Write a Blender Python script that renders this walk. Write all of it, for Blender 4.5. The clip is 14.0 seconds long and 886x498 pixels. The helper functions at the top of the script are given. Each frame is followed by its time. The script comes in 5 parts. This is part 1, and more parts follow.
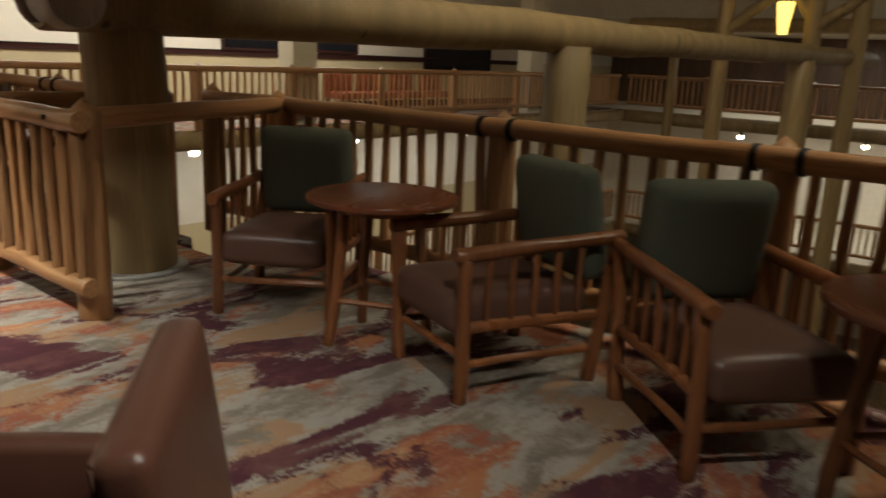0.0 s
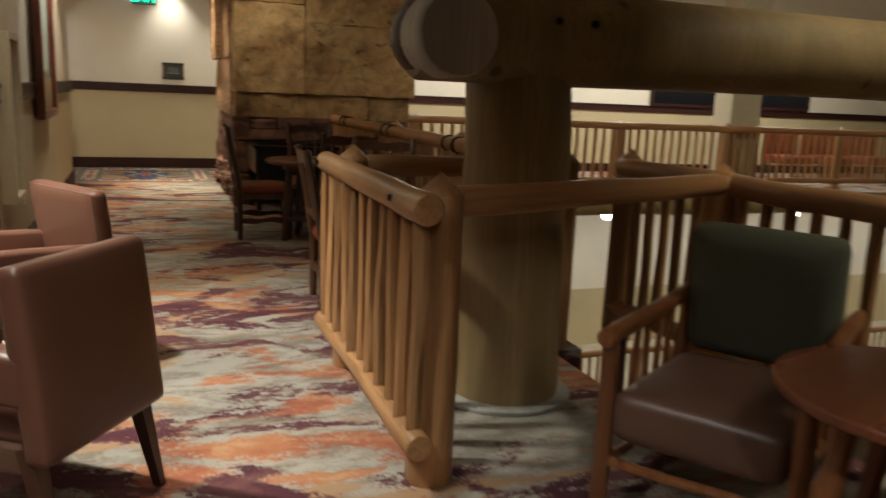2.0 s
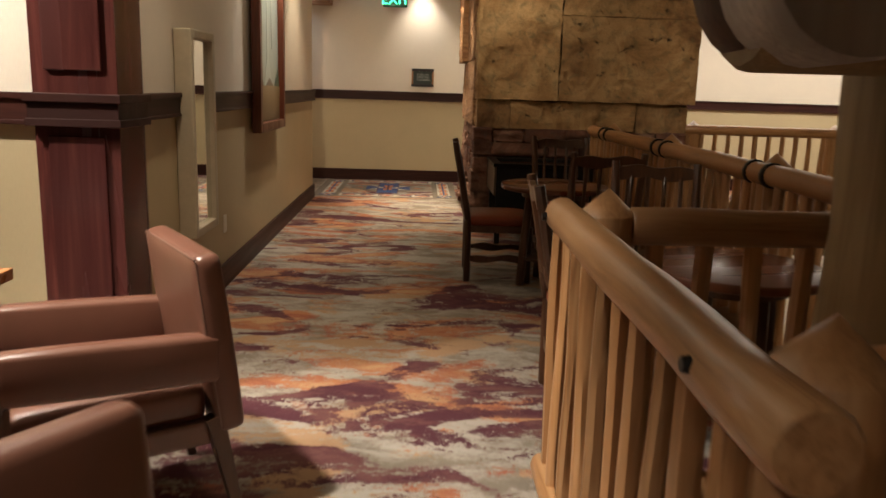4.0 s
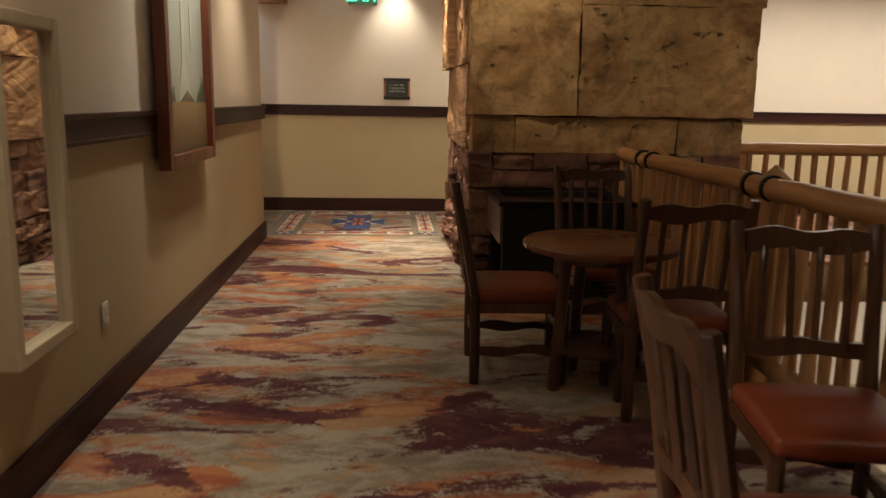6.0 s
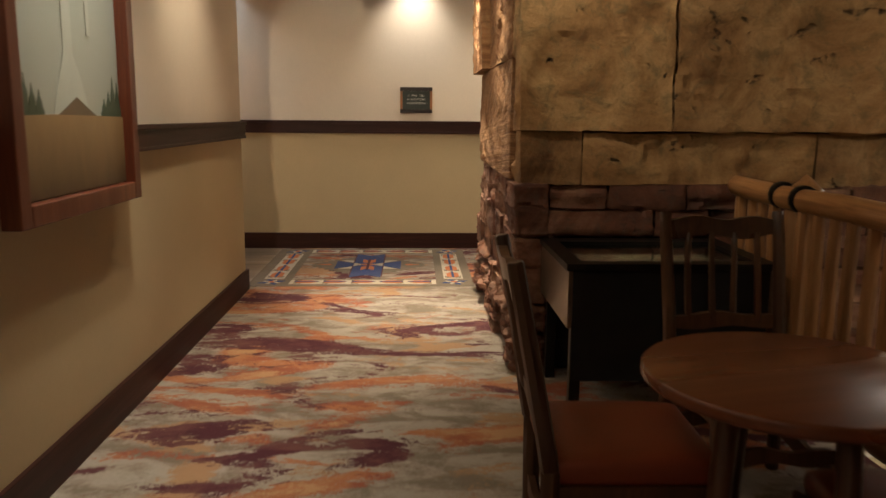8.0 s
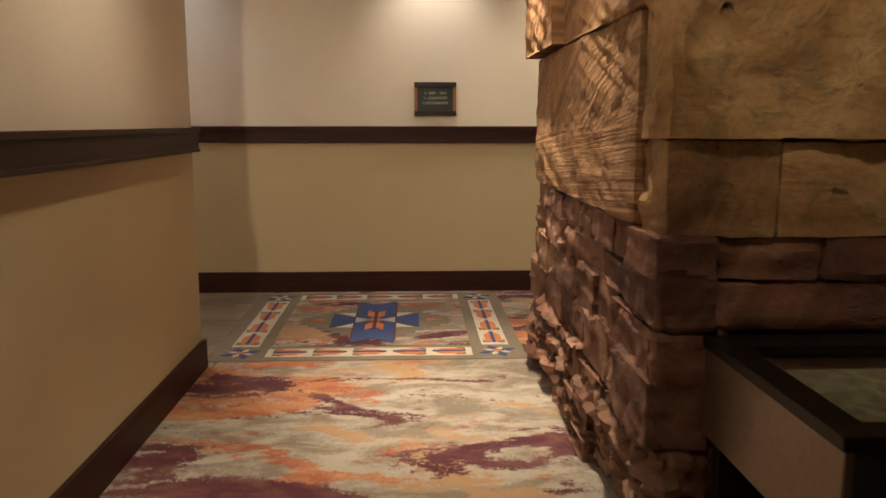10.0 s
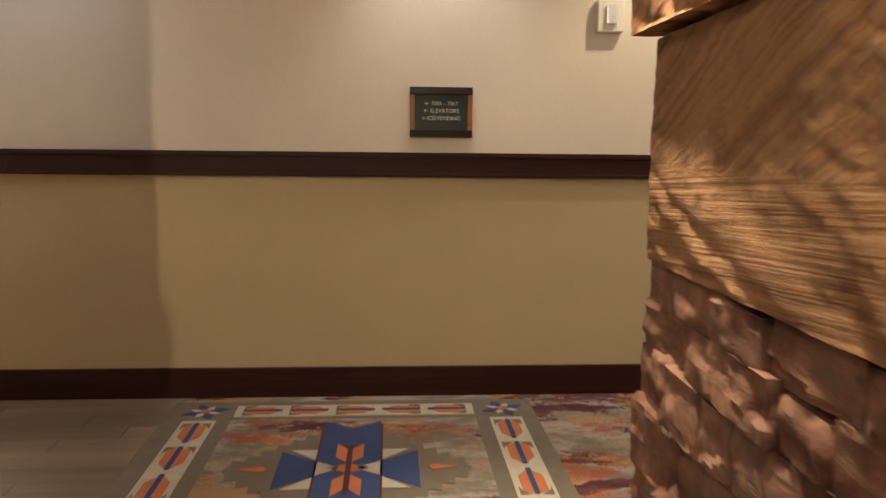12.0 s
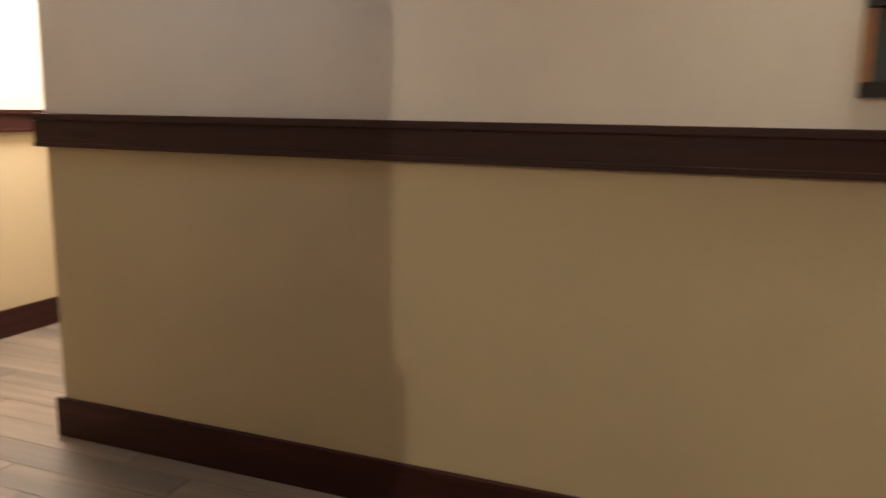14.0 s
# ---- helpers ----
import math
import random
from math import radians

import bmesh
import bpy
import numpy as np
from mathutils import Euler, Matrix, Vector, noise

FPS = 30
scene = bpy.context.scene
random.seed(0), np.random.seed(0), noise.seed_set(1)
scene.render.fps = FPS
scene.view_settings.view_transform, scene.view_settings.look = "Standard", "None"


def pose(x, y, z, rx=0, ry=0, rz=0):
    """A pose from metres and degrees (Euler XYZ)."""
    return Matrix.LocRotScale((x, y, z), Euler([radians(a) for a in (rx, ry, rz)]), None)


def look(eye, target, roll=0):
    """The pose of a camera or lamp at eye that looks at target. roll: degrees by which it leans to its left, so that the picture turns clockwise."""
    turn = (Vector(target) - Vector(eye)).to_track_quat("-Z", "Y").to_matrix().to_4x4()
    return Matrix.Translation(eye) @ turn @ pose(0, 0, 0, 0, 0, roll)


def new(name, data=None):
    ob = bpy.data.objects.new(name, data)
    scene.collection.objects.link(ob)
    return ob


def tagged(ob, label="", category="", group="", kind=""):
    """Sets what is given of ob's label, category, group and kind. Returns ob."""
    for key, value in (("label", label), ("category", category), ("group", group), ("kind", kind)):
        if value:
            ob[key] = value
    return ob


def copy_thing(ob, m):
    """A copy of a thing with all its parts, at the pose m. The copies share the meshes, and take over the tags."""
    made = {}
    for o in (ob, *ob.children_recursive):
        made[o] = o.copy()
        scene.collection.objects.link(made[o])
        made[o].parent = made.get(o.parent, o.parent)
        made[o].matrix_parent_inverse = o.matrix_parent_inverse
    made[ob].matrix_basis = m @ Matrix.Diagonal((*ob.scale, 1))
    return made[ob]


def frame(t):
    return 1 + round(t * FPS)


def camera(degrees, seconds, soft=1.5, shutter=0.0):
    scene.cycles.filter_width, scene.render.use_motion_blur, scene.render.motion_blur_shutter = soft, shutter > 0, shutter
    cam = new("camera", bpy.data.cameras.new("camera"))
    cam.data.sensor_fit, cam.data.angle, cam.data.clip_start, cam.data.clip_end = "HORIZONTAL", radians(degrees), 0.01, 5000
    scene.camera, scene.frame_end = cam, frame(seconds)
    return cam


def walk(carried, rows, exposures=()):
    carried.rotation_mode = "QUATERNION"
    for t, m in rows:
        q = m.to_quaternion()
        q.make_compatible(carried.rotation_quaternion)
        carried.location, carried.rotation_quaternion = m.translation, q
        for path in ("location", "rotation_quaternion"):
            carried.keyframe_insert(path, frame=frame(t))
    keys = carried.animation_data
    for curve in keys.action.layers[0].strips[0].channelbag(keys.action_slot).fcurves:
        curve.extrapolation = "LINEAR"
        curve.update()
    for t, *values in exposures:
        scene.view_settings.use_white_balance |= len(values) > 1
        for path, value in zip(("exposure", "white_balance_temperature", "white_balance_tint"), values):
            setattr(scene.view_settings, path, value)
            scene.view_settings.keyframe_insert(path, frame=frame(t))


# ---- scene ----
cam = camera(58.9, 14.0, 1.5, 0.5)
PATH = [
    (0, (0.083, 0.898, 1.407), (-1.142, 2.405, 0.928), 2.5),
    (0.5, (-0.293, 1.097, 1.433), (-1.698, 2.432, 0.939), 1.8),
    (1, (-0.565, 1.443, 1.422), (-2.235, 2.449, 0.976), 1.2),
    (1.5, (-0.931, 1.68, 1.377), (-2.69, 2.53, 0.948), 2.9),
    (2, (-1.268, 1.846, 1.4), (-3.1, 2.547, 1.009), 2.6),
    (2.5, (-1.656, 2.004, 1.398), (-3.571, 2.415, 0.994), 2.0),
    (3, (-2.053, 2.079, 1.382), (-3.991, 2.311, 0.945), 1.2),
    (3.5, (-2.447, 2.162, 1.381), (-4.395, 2.289, 0.945), 1.2),
    (4, (-2.846, 2.259, 1.396), (-4.804, 2.325, 0.995), 1.8),
    (4.2, (-3.023, 2.27, 1.381), (-4.984, 2.324, 0.992), 1.8),
    (6.3, (-5.006, 2.199, 1.407), (-6.966, 2.338, 1.036), 0.9),
    (6.5, (-5.177, 2.227, 1.401), (-7.138, 2.353, 1.029), 0.7),
    (7, (-5.642, 2.235, 1.38), (-7.602, 2.355, 0.999), 0.9),
    (7.5, (-6.079, 2.254, 1.374), (-8.046, 2.351, 1.023), 0.6),
    (7.7, (-6.27, 2.267, 1.378), (-8.24, 2.343, 1.04), 0.4),
    (9.8, (-8.337, 2.127, 1.358), (-10.310, 2.195, 1.038), 0.5),
    (10, (-8.492, 2.092, 1.351), (-10.465, 2.170, 1.035), -0.0),
    (10.5, (-9.023, 2.097, 1.347), (-10.995, 2.170, 1.023), -0.1),
    (11, (-9.534, 2.091, 1.365), (-11.509, 2.186, 1.064), -0.9),
    (11.5, (-10.063, 2.099, 1.351), (-12.041, 2.221, 1.083), -0.3),
    (12, (-10.589, 2.009, 1.385), (-12.566, 2.145, 1.115), 0.6),
    (12.5, (-11.060, 2.050, 1.395), (-13.041, 2.098, 1.128), 0.3),
    (13, (-11.544, 2.037, 1.377), (-13.520, 1.940, 1.089), 0.6),
    (13.5, (-12.038, 2.002, 1.404), (-13.987, 1.734, 1.044), 0.4),
    (14, (-12.474, 1.893, 1.366), (-14.303, 1.164, 1.015), 0.8),
]
EXPOSURES = [(0, 0.6, 5950, 3), (2.0, 0.6, 5900, 1), (3.2, 0.6, 6450, 10), (7.0, 0.58, 6650, 12), (12.0, 0.58, 6600, 12), (13.2, 0.62, 6300, 11), (14, 0.46, 6000, 11)]
walk(cam, [(t, look(eye, target, roll)) for t, eye, target, roll in PATH], EXPOSURES)

# ---- light ----
world = bpy.data.worlds.new("night_interior")
world.use_nodes = True
world.node_tree.nodes["Background"].inputs["Color"].default_value = (1.0, 0.86, 0.66, 1)
world.node_tree.nodes["Background"].inputs["Strength"].default_value = 0.0
scene.world = world
WARM = (1.0, 0.85, 0.62)
WHITE = (1.0, 0.92, 0.79)


def spot(eye, target, watts, degrees, colour=WARM, blend=0.6, size=0.05):
    data = bpy.data.lights.new("downlight_lamp", "SPOT")
    data.energy, data.spot_size, data.spot_blend, data.color, data.shadow_soft_size = watts, radians(degrees), blend, colour, size
    ob = new("downlight_lamp", data)
    ob.matrix_world = look(eye, target)
    return ob


def area(eye, target, watts, sx, sy, colour=WARM):
    data = bpy.data.lights.new("area_fill", "AREA")
    data.shape, data.energy, data.size, data.size_y, data.color = "RECTANGLE", watts, sx, sy, colour
    ob = new("area_fill", data)
    ob.matrix_world = look(eye, target)
    return ob


CEIL = 3.0
DOWNLIGHTS = [
    # place, aim, watts, cone, colour, softness of the cone
    ((-14.50, 2.25, 2.93), (-14.78, 2.27, 1.75), 44, 80, WHITE, 1.0),
    ((-14.25, 3.60, 2.93), (-14.78, 3.40, 1.4), 50, 90, WARM, 1.0),
    ((-12.60, 2.55, 2.93), (-12.60, 2.47, 0), 330, 54, WARM, 0.9),
    ((-9.75, 1.40, 2.93), (-9.60, 0.92, 1.75), 84, 96, WHITE, 1.0),
    ((-8.9, 1.16, 2.93), (-14.78, 2.1, 0.7), 165, 46, WARM, 0.6),
    # fill spot added to brighten the fireplace front
    ((-9.7, 2.60, 2.93), (-10.75, 3.6, 1.75), 36, 74, WARM, 1.0),
    ((-6.9, 1.25, 2.93), (-6.9, 1.80, 0), 88, 66, WARM, 1.0),
    ((-11.4, 2.52, 2.93), (-11.5, 2.25, 0), 215, 62, WARM, 1.0),
    # fill spot added to brighten the long wall opposite the fireplace
    ((-11.3, 1.50, 2.93), (-11.35, 0.95, 0.9), 48, 84, WARM, 1.0),
    ((-9.7, 1.60, 2.93), (-9.8, 1.55, 0), 62, 64, WARM, 1.0),
    ((-4.65, 0.85, 2.93), (-4.95, 1.55, 0), 400, 74, WHITE, 0.8),
    ((-5.2, -0.3, 2.93), (-6.0, 0.3, 0.9), 290, 100, WHITE, 1.0),
    ((-2.45, 0.85, 2.93), (-2.95, 1.80, 0), 185, 70, WHITE, 1.0),
    ((0.0, 1.7, 2.93), (-1.5, 2.2, 0), 125, 84, WHITE, 1.0),
]
for eye_, aim_, watts_, cone_, tint_, blend_ in DOWNLIGHTS:
    spot(eye_, aim_, watts_, cone_, tint_, blend_)
# corridor round the corner
area((-15.6, -1.5, 2.9), (-15.6, -1.5, 0), 100, 0.6, 0.6, (1.0, 0.88, 0.76))
# unseen area lights for the hall's lamps: high in the roof, under the balconies and on the storey below
area((0.0, 6.0, 8.7), (-2.0, 9.0, -4), 620, 9, 1.2, WARM)
area((-13.2, 10.0, 2.9), (-13.2, 10.0, 0), 170, 0.8, 10, WHITE)
area((-13.2, 13.0, -0.5), (-13.2, 13.0, -4), 115, 0.8, 14, WHITE)
area((-2.0, 26.5, -0.5), (-2.0, 26.5, -4), 200, 14, 0.8, WHITE)
area((-2.0, 25.5, 2.35), (-2.0, 25.5, 0), 160, 14, 0.8, WHITE)
# broad weak fill added over the walkway, with no fixture of its own
area((-7.6, 1.35, 2.95), (-7.6, 1.35, 0), 12, 7, 0.4, WARM)
# cool fill added over the corridor mouth to grey the end wall's left
area((-13.9, 0.15, 2.95), (-13.9, 0.15, 0), 7, 1.2, 1.0, (0.68, 0.85, 1.0))


# ---- materials ----
def material(name):
    m = bpy.data.materials.new(name)
    m.use_nodes = True
    nt = m.node_tree
    return m, nt, nt.nodes["Principled BSDF"]


def node(nt, kind, **values):
    n = nt.nodes.new(kind)
    for key, value in values.items():
        if key in n.inputs:
            n.inputs[key].default_value = value
    return n


def ramp(nt, source, stops):
    n = nt.nodes.new("ShaderNodeValToRGB")
    el = n.color_ramp.elements
    while len(el) < len(stops):
        el.new(0.5)
    for e, (p, c) in zip(el, stops):
        e.position, e.color = p, (*c, 1)
    nt.links.new(source, n.inputs["Fac"])
    return n


def mapped(nt, scale, space="Object", rot=(0, 0, 0)):
    if space == "World":
        tc = nt.nodes.new("ShaderNodeNewGeometry").outputs["Position"]
    else:
        tc = nt.nodes.new("ShaderNodeTexCoord").outputs[space]
    mp = nt.nodes.new("ShaderNodeMapping")
    mp.inputs["Scale"].default_value = scale
    mp.inputs["Rotation"].default_value = [radians(a) for a in rot]
    nt.links.new(tc, mp.inputs["Vector"])
    return mp.outputs["Vector"]


def noise_tex(nt, vec, scale, detail=4, rough=0.6, distort=0.0):
    n = node(nt, "ShaderNodeTexNoise", Scale=scale, Detail=detail, Roughness=rough, Distortion=distort)
    nt.links.new(vec, n.inputs["Vector"])
    return n.outputs["Fac"]


def mix(nt, fac, a, b, blend="MIX"):
    n = nt.nodes.new("ShaderNodeMix")
    n.data_type, n.blend_type = "RGBA", blend
    for value, slot in ((fac, 0), (a, 6), (b, 7)):
        if isinstance(value, bpy.types.NodeSocket):
            nt.links.new(value, n.inputs[slot])
        elif slot == 0:
            n.inputs[0].default_value = value
        else:
            n.inputs[slot].default_value = (*value, 1)
    return n.outputs[2]


def bump(nt, bsdf, height, strength=0.3, distance=0.01):
    n = node(nt, "ShaderNodeBump", Strength=strength, Distance=distance)
    nt.links.new(height, n.inputs["Height"])
    nt.links.new(n.outputs["Normal"], bsdf.inputs["Normal"])


def maths(nt, op, a, b=0.0):
    n = nt.nodes.new("ShaderNodeMath")
    n.operation = op
    for value, slot in ((a, 0), (b, 1)):
        if isinstance(value, bpy.types.NodeSocket):
            nt.links.new(value, n.inputs[slot])
        else:
            n.inputs[slot].default_value = value
    return n.outputs[0]


def wood(name, dark, mid, light, rough=0.4, along="Z", grain=40, knots=True, space="Object"):
    """Grain that runs along one axis of the part, with darker streaks and a few knots."""
    m, nt, b = material(name)
    s = {"X": (0.06, 1, 1), "Y": (1, 0.06, 1), "Z": (1, 1, 0.06)}[along]
    info = nt.nodes.new("ShaderNodeObjectInfo")
    vec = mapped(nt, s, space)
    shift = nt.nodes.new("ShaderNodeVectorMath")
    shift.operation = "ADD"
    nt.links.new(vec, shift.inputs[0])
    comb = nt.nodes.new("ShaderNodeCombineXYZ")
    off = maths(nt, "MULTIPLY", info.outputs["Random"], 37.0)
    for k in range(3):
        nt.links.new(off, comb.inputs[k])
    nt.links.new(comb.outputs[0], shift.inputs[1])
    v = shift.outputs[0]
    g = noise_tex(nt, v, grain, 5, 0.65, 0.6)
    big = noise_tex(nt, v, 5, 3, 0.5, 0.3)
    c = ramp(nt, g, [(0.3, dark), (0.5, mid), (0.72, light)]).outputs[0]
    c2 = mix(nt, ramp(nt, big, [(0.35, (0, 0, 0)), (0.65, (1, 1, 1))]).outputs[0], c, tuple(x * 0.72 for x in mid))
    tone = ramp(nt, info.outputs["Random"], [(0, (0.78, 0.78, 0.78)), (1, (1.18, 1.12, 1.05))]).outputs[0]
    c3 = mix(nt, 1.0, c2, tone, "MULTIPLY")
    if knots:
        vor = node(nt, "ShaderNodeTexVoronoi", Scale=3.4)
        nt.links.new(v, vor.inputs["Vector"])
        kf = ramp(nt, vor.outputs["Distance"], [(0.05, (1, 1, 1)), (0.12, (0, 0, 0))]).outputs[0]
        c3 = mix(nt, kf, c3, tuple(x * 0.35 for x in dark))
    nt.links.new(c3, b.inputs["Base Color"])
    r = ramp(nt, big, [(0.3, (rough - 0.08,) * 3), (0.7, (rough + 0.12,) * 3)]).outputs[0]
    nt.links.new(r, b.inputs["Roughness"])
    bump(nt, b, g, 0.25, 0.004)
    return m


def plain(name, colour, rough=0.5, metal=0.0, vary=0.12, scale=30, relief=0.1):
    m, nt, b = material(name)
    n = noise_tex(nt, mapped(nt, (1, 1, 1)), scale, 5, 0.6)
    c = ramp(nt, n, [(0.3, tuple(x * (1 - vary) for x in colour)), (0.7, tuple(min(1, x * (1 + vary)) for x in colour))]).outputs[0]
    nt.links.new(c, b.inputs["Base Color"])
    b.inputs["Roughness"].default_value, b.inputs["Metallic"].default_value = rough, metal
    if relief:
        bump(nt, b, n, relief, 0.003)
    return m


def leather(name, colour, rough=0.38):
    m, nt, b = material(name)
    vec = mapped(nt, (1, 1, 1))
    big = noise_tex(nt, vec, 5, 4, 0.6)
    vor = node(nt, "ShaderNodeTexVoronoi", Scale=260)
    nt.links.new(vec, vor.inputs["Vector"])
    c = ramp(nt, big, [(0.3, tuple(x * 0.88 for x in colour)), (0.7, tuple(x * 1.08 for x in colour))]).outputs[0]
    nt.links.new(c, b.inputs["Base Color"])
    r = ramp(nt, big, [(0.3, (rough - 0.02,) * 3), (0.7, (rough + 0.05,) * 3)]).outputs[0]
    nt.links.new(r, b.inputs["Roughness"])
    h = maths(nt, "ADD", maths(nt, "MULTIPLY", vor.outputs["Distance"], 0.35), maths(nt, "MULTIPLY", big, 0.1))
    bump(nt, b, h, 0.14, 0.005)
    return m


def wallpaper(name, colour):
    m, nt, b = material(name)
    vec = mapped(nt, (1, 1, 1), "World")
    fine = noise_tex(nt, mapped(nt, (1, 1, 0.12), "World"), 320, 3, 0.5)
    big = noise_tex(nt, vec, 1.3, 4, 0.55)
    c = mix(nt, 0.12, colour, ramp(nt, fine, [(0.35, tuple(x * 0.6 for x in colour)), (0.65, colour)]).outputs[0])
    c = mix(nt, 1.0, c, ramp(nt, big, [(0.3, (0.94, 0.94, 0.94)), (0.7, (1.04, 1.03, 1.0))]).outputs[0], "MULTIPLY")
    nt.links.new(c, b.inputs["Base Color"])
    b.inputs["Roughness"].default_value = 0.62
    bump(nt, b, fine, 0.12, 0.002)
    return m


def carpet_colour(nt, vec):
    """Brush-stroke patches of grey, tan, rust and plum with ragged, speckled edges."""
    ragged = noise_tex(nt, mapped(nt, (1.0, 0.45, 1), "World", (0, 0, 12)), 22, 6, 0.8)
    speck = noise_tex(nt, mapped(nt, (1, 0.7, 1), "World"), 75, 3, 0.75)
    rag = maths(nt, "ADD", maths(nt, "MULTIPLY", maths(nt, "SUBTRACT", ragged, 0.5), 0.42), maths(nt, "MULTIPLY", maths(nt, "SUBTRACT", speck, 0.5), 0.22))

    def field(scale, seed, warp, share=1.0):
        mp = nt.nodes.new("ShaderNodeMapping")
        mp.inputs["Location"].default_value = (seed, seed * 1.7, 0)
        nt.links.new(vec, mp.inputs["Vector"])
        return maths(nt, "ADD", noise_tex(nt, mp.outputs[0], scale, 3.0, 0.5, warp), maths(nt, "MULTIPLY", rag, share))

    def over(value, lo, hi):
        return ramp(nt, value, [(lo, (0, 0, 0)), (hi, (1, 1, 1))]).outputs[0]

    a, c, d, e = field(1.25, 3.1, 1.2), field(1.4, 11.7, 1.4), field(1.6, 23.9, 1.1), field(3.6, 41.3, 0.9, 1.7)
    base = mix(nt, over(e, 0.40, 0.62), (0.37, 0.325, 0.275), (0.205, 0.165, 0.128))
    col = mix(nt, over(d, 0.545, 0.59), base, (0.37, 0.225, 0.13))
    rustc = mix(nt, over(e, 0.42, 0.60), (0.41, 0.165, 0.08), (0.30, 0.10, 0.06))
    col = mix(nt, over(a, 0.54, 0.58), col, rustc)
    glow = maths(nt, "MULTIPLY", over(a, 0.60, 0.66), over(d, 0.47, 0.52))
    col = mix(nt, glow, col, (0.46, 0.265, 0.14))
    plum = mix(nt, over(e, 0.45, 0.66), (0.085, 0.027, 0.036), (0.15, 0.062, 0.058))
    col = mix(nt, over(c, 0.56, 0.59), col, plum)
    return col


def carpet_material():
    m, nt, b = material("patterned_carpet")
    col = carpet_colour(nt, mapped(nt, (1.6, 0.72, 1), "World", (0, 0, 14)))
    pile_ = noise_tex(nt, mapped(nt, (1, 1, 1), "World"), 420, 2, 0.6)
    col = mix(nt, 1.0, col, ramp(nt, pile_, [(0.3, (0.74, 0.74, 0.74)), (0.7, (1.14, 1.14, 1.14))]).outputs[0], "MULTIPLY")
    worn = noise_tex(nt, mapped(nt, (1, 1, 1), "World"), 1.1, 4, 0.6)
    col = mix(nt, 1.0, col, ramp(nt, worn, [(0.3, (0.86, 0.86, 0.86)), (0.7, (1.08, 1.08, 1.08))]).outputs[0], "MULTIPLY")
    nt.links.new(col, b.inputs["Base Color"])
    b.inputs["Roughness"].default_value = 0.95
    b.inputs["Specular IOR Level"].default_value = 0.15
    bump(nt, b, pile_, 0.5, 0.006)
    return m


def pile(name, colour):
    m, nt, b = material(name)
    n = noise_tex(nt, mapped(nt, (1, 1, 1), "World"), 420, 2, 0.6)
    big = noise_tex(nt, mapped(nt, (1, 1, 1), "World"), 6, 4, 0.7)
    c = ramp(nt, n, [(0.3, tuple(x * 0.78 for x in colour)), (0.7, tuple(x * 1.12 for x in colour))]).outputs[0]
    c = mix(nt, 1.0, c, ramp(nt, big, [(0.3, (0.85, 0.85, 0.85)), (0.7, (1.08, 1.08, 1.08))]).outputs[0], "MULTIPLY")
    nt.links.new(c, b.inputs["Base Color"])
    b.inputs["Roughness"].default_value = 0.95
    bump(nt, b, n, 0.5, 0.006)
    return m


def bedding(nt, tilt, across, scale, warp):
    """Layers of a bedded stone: thin in one direction, long in the others, tilted about y."""
    geo = nt.nodes.new("ShaderNodeNewGeometry")
    turned = nt.nodes.new("ShaderNodeMapping")
    turned.inputs["Rotation"].default_value = (0, radians(tilt), 0)
    nt.links.new(geo.outputs["Position"], turned.inputs["Vector"])
    thin = nt.nodes.new("ShaderNodeMapping")
    thin.inputs["Scale"].default_value = (0.4, 0.4, across)
    nt.links.new(turned.outputs["Vector"], thin.inputs["Vector"])
    return noise_tex(nt, thin.outputs["Vector"], scale, 7, 0.62, warp)


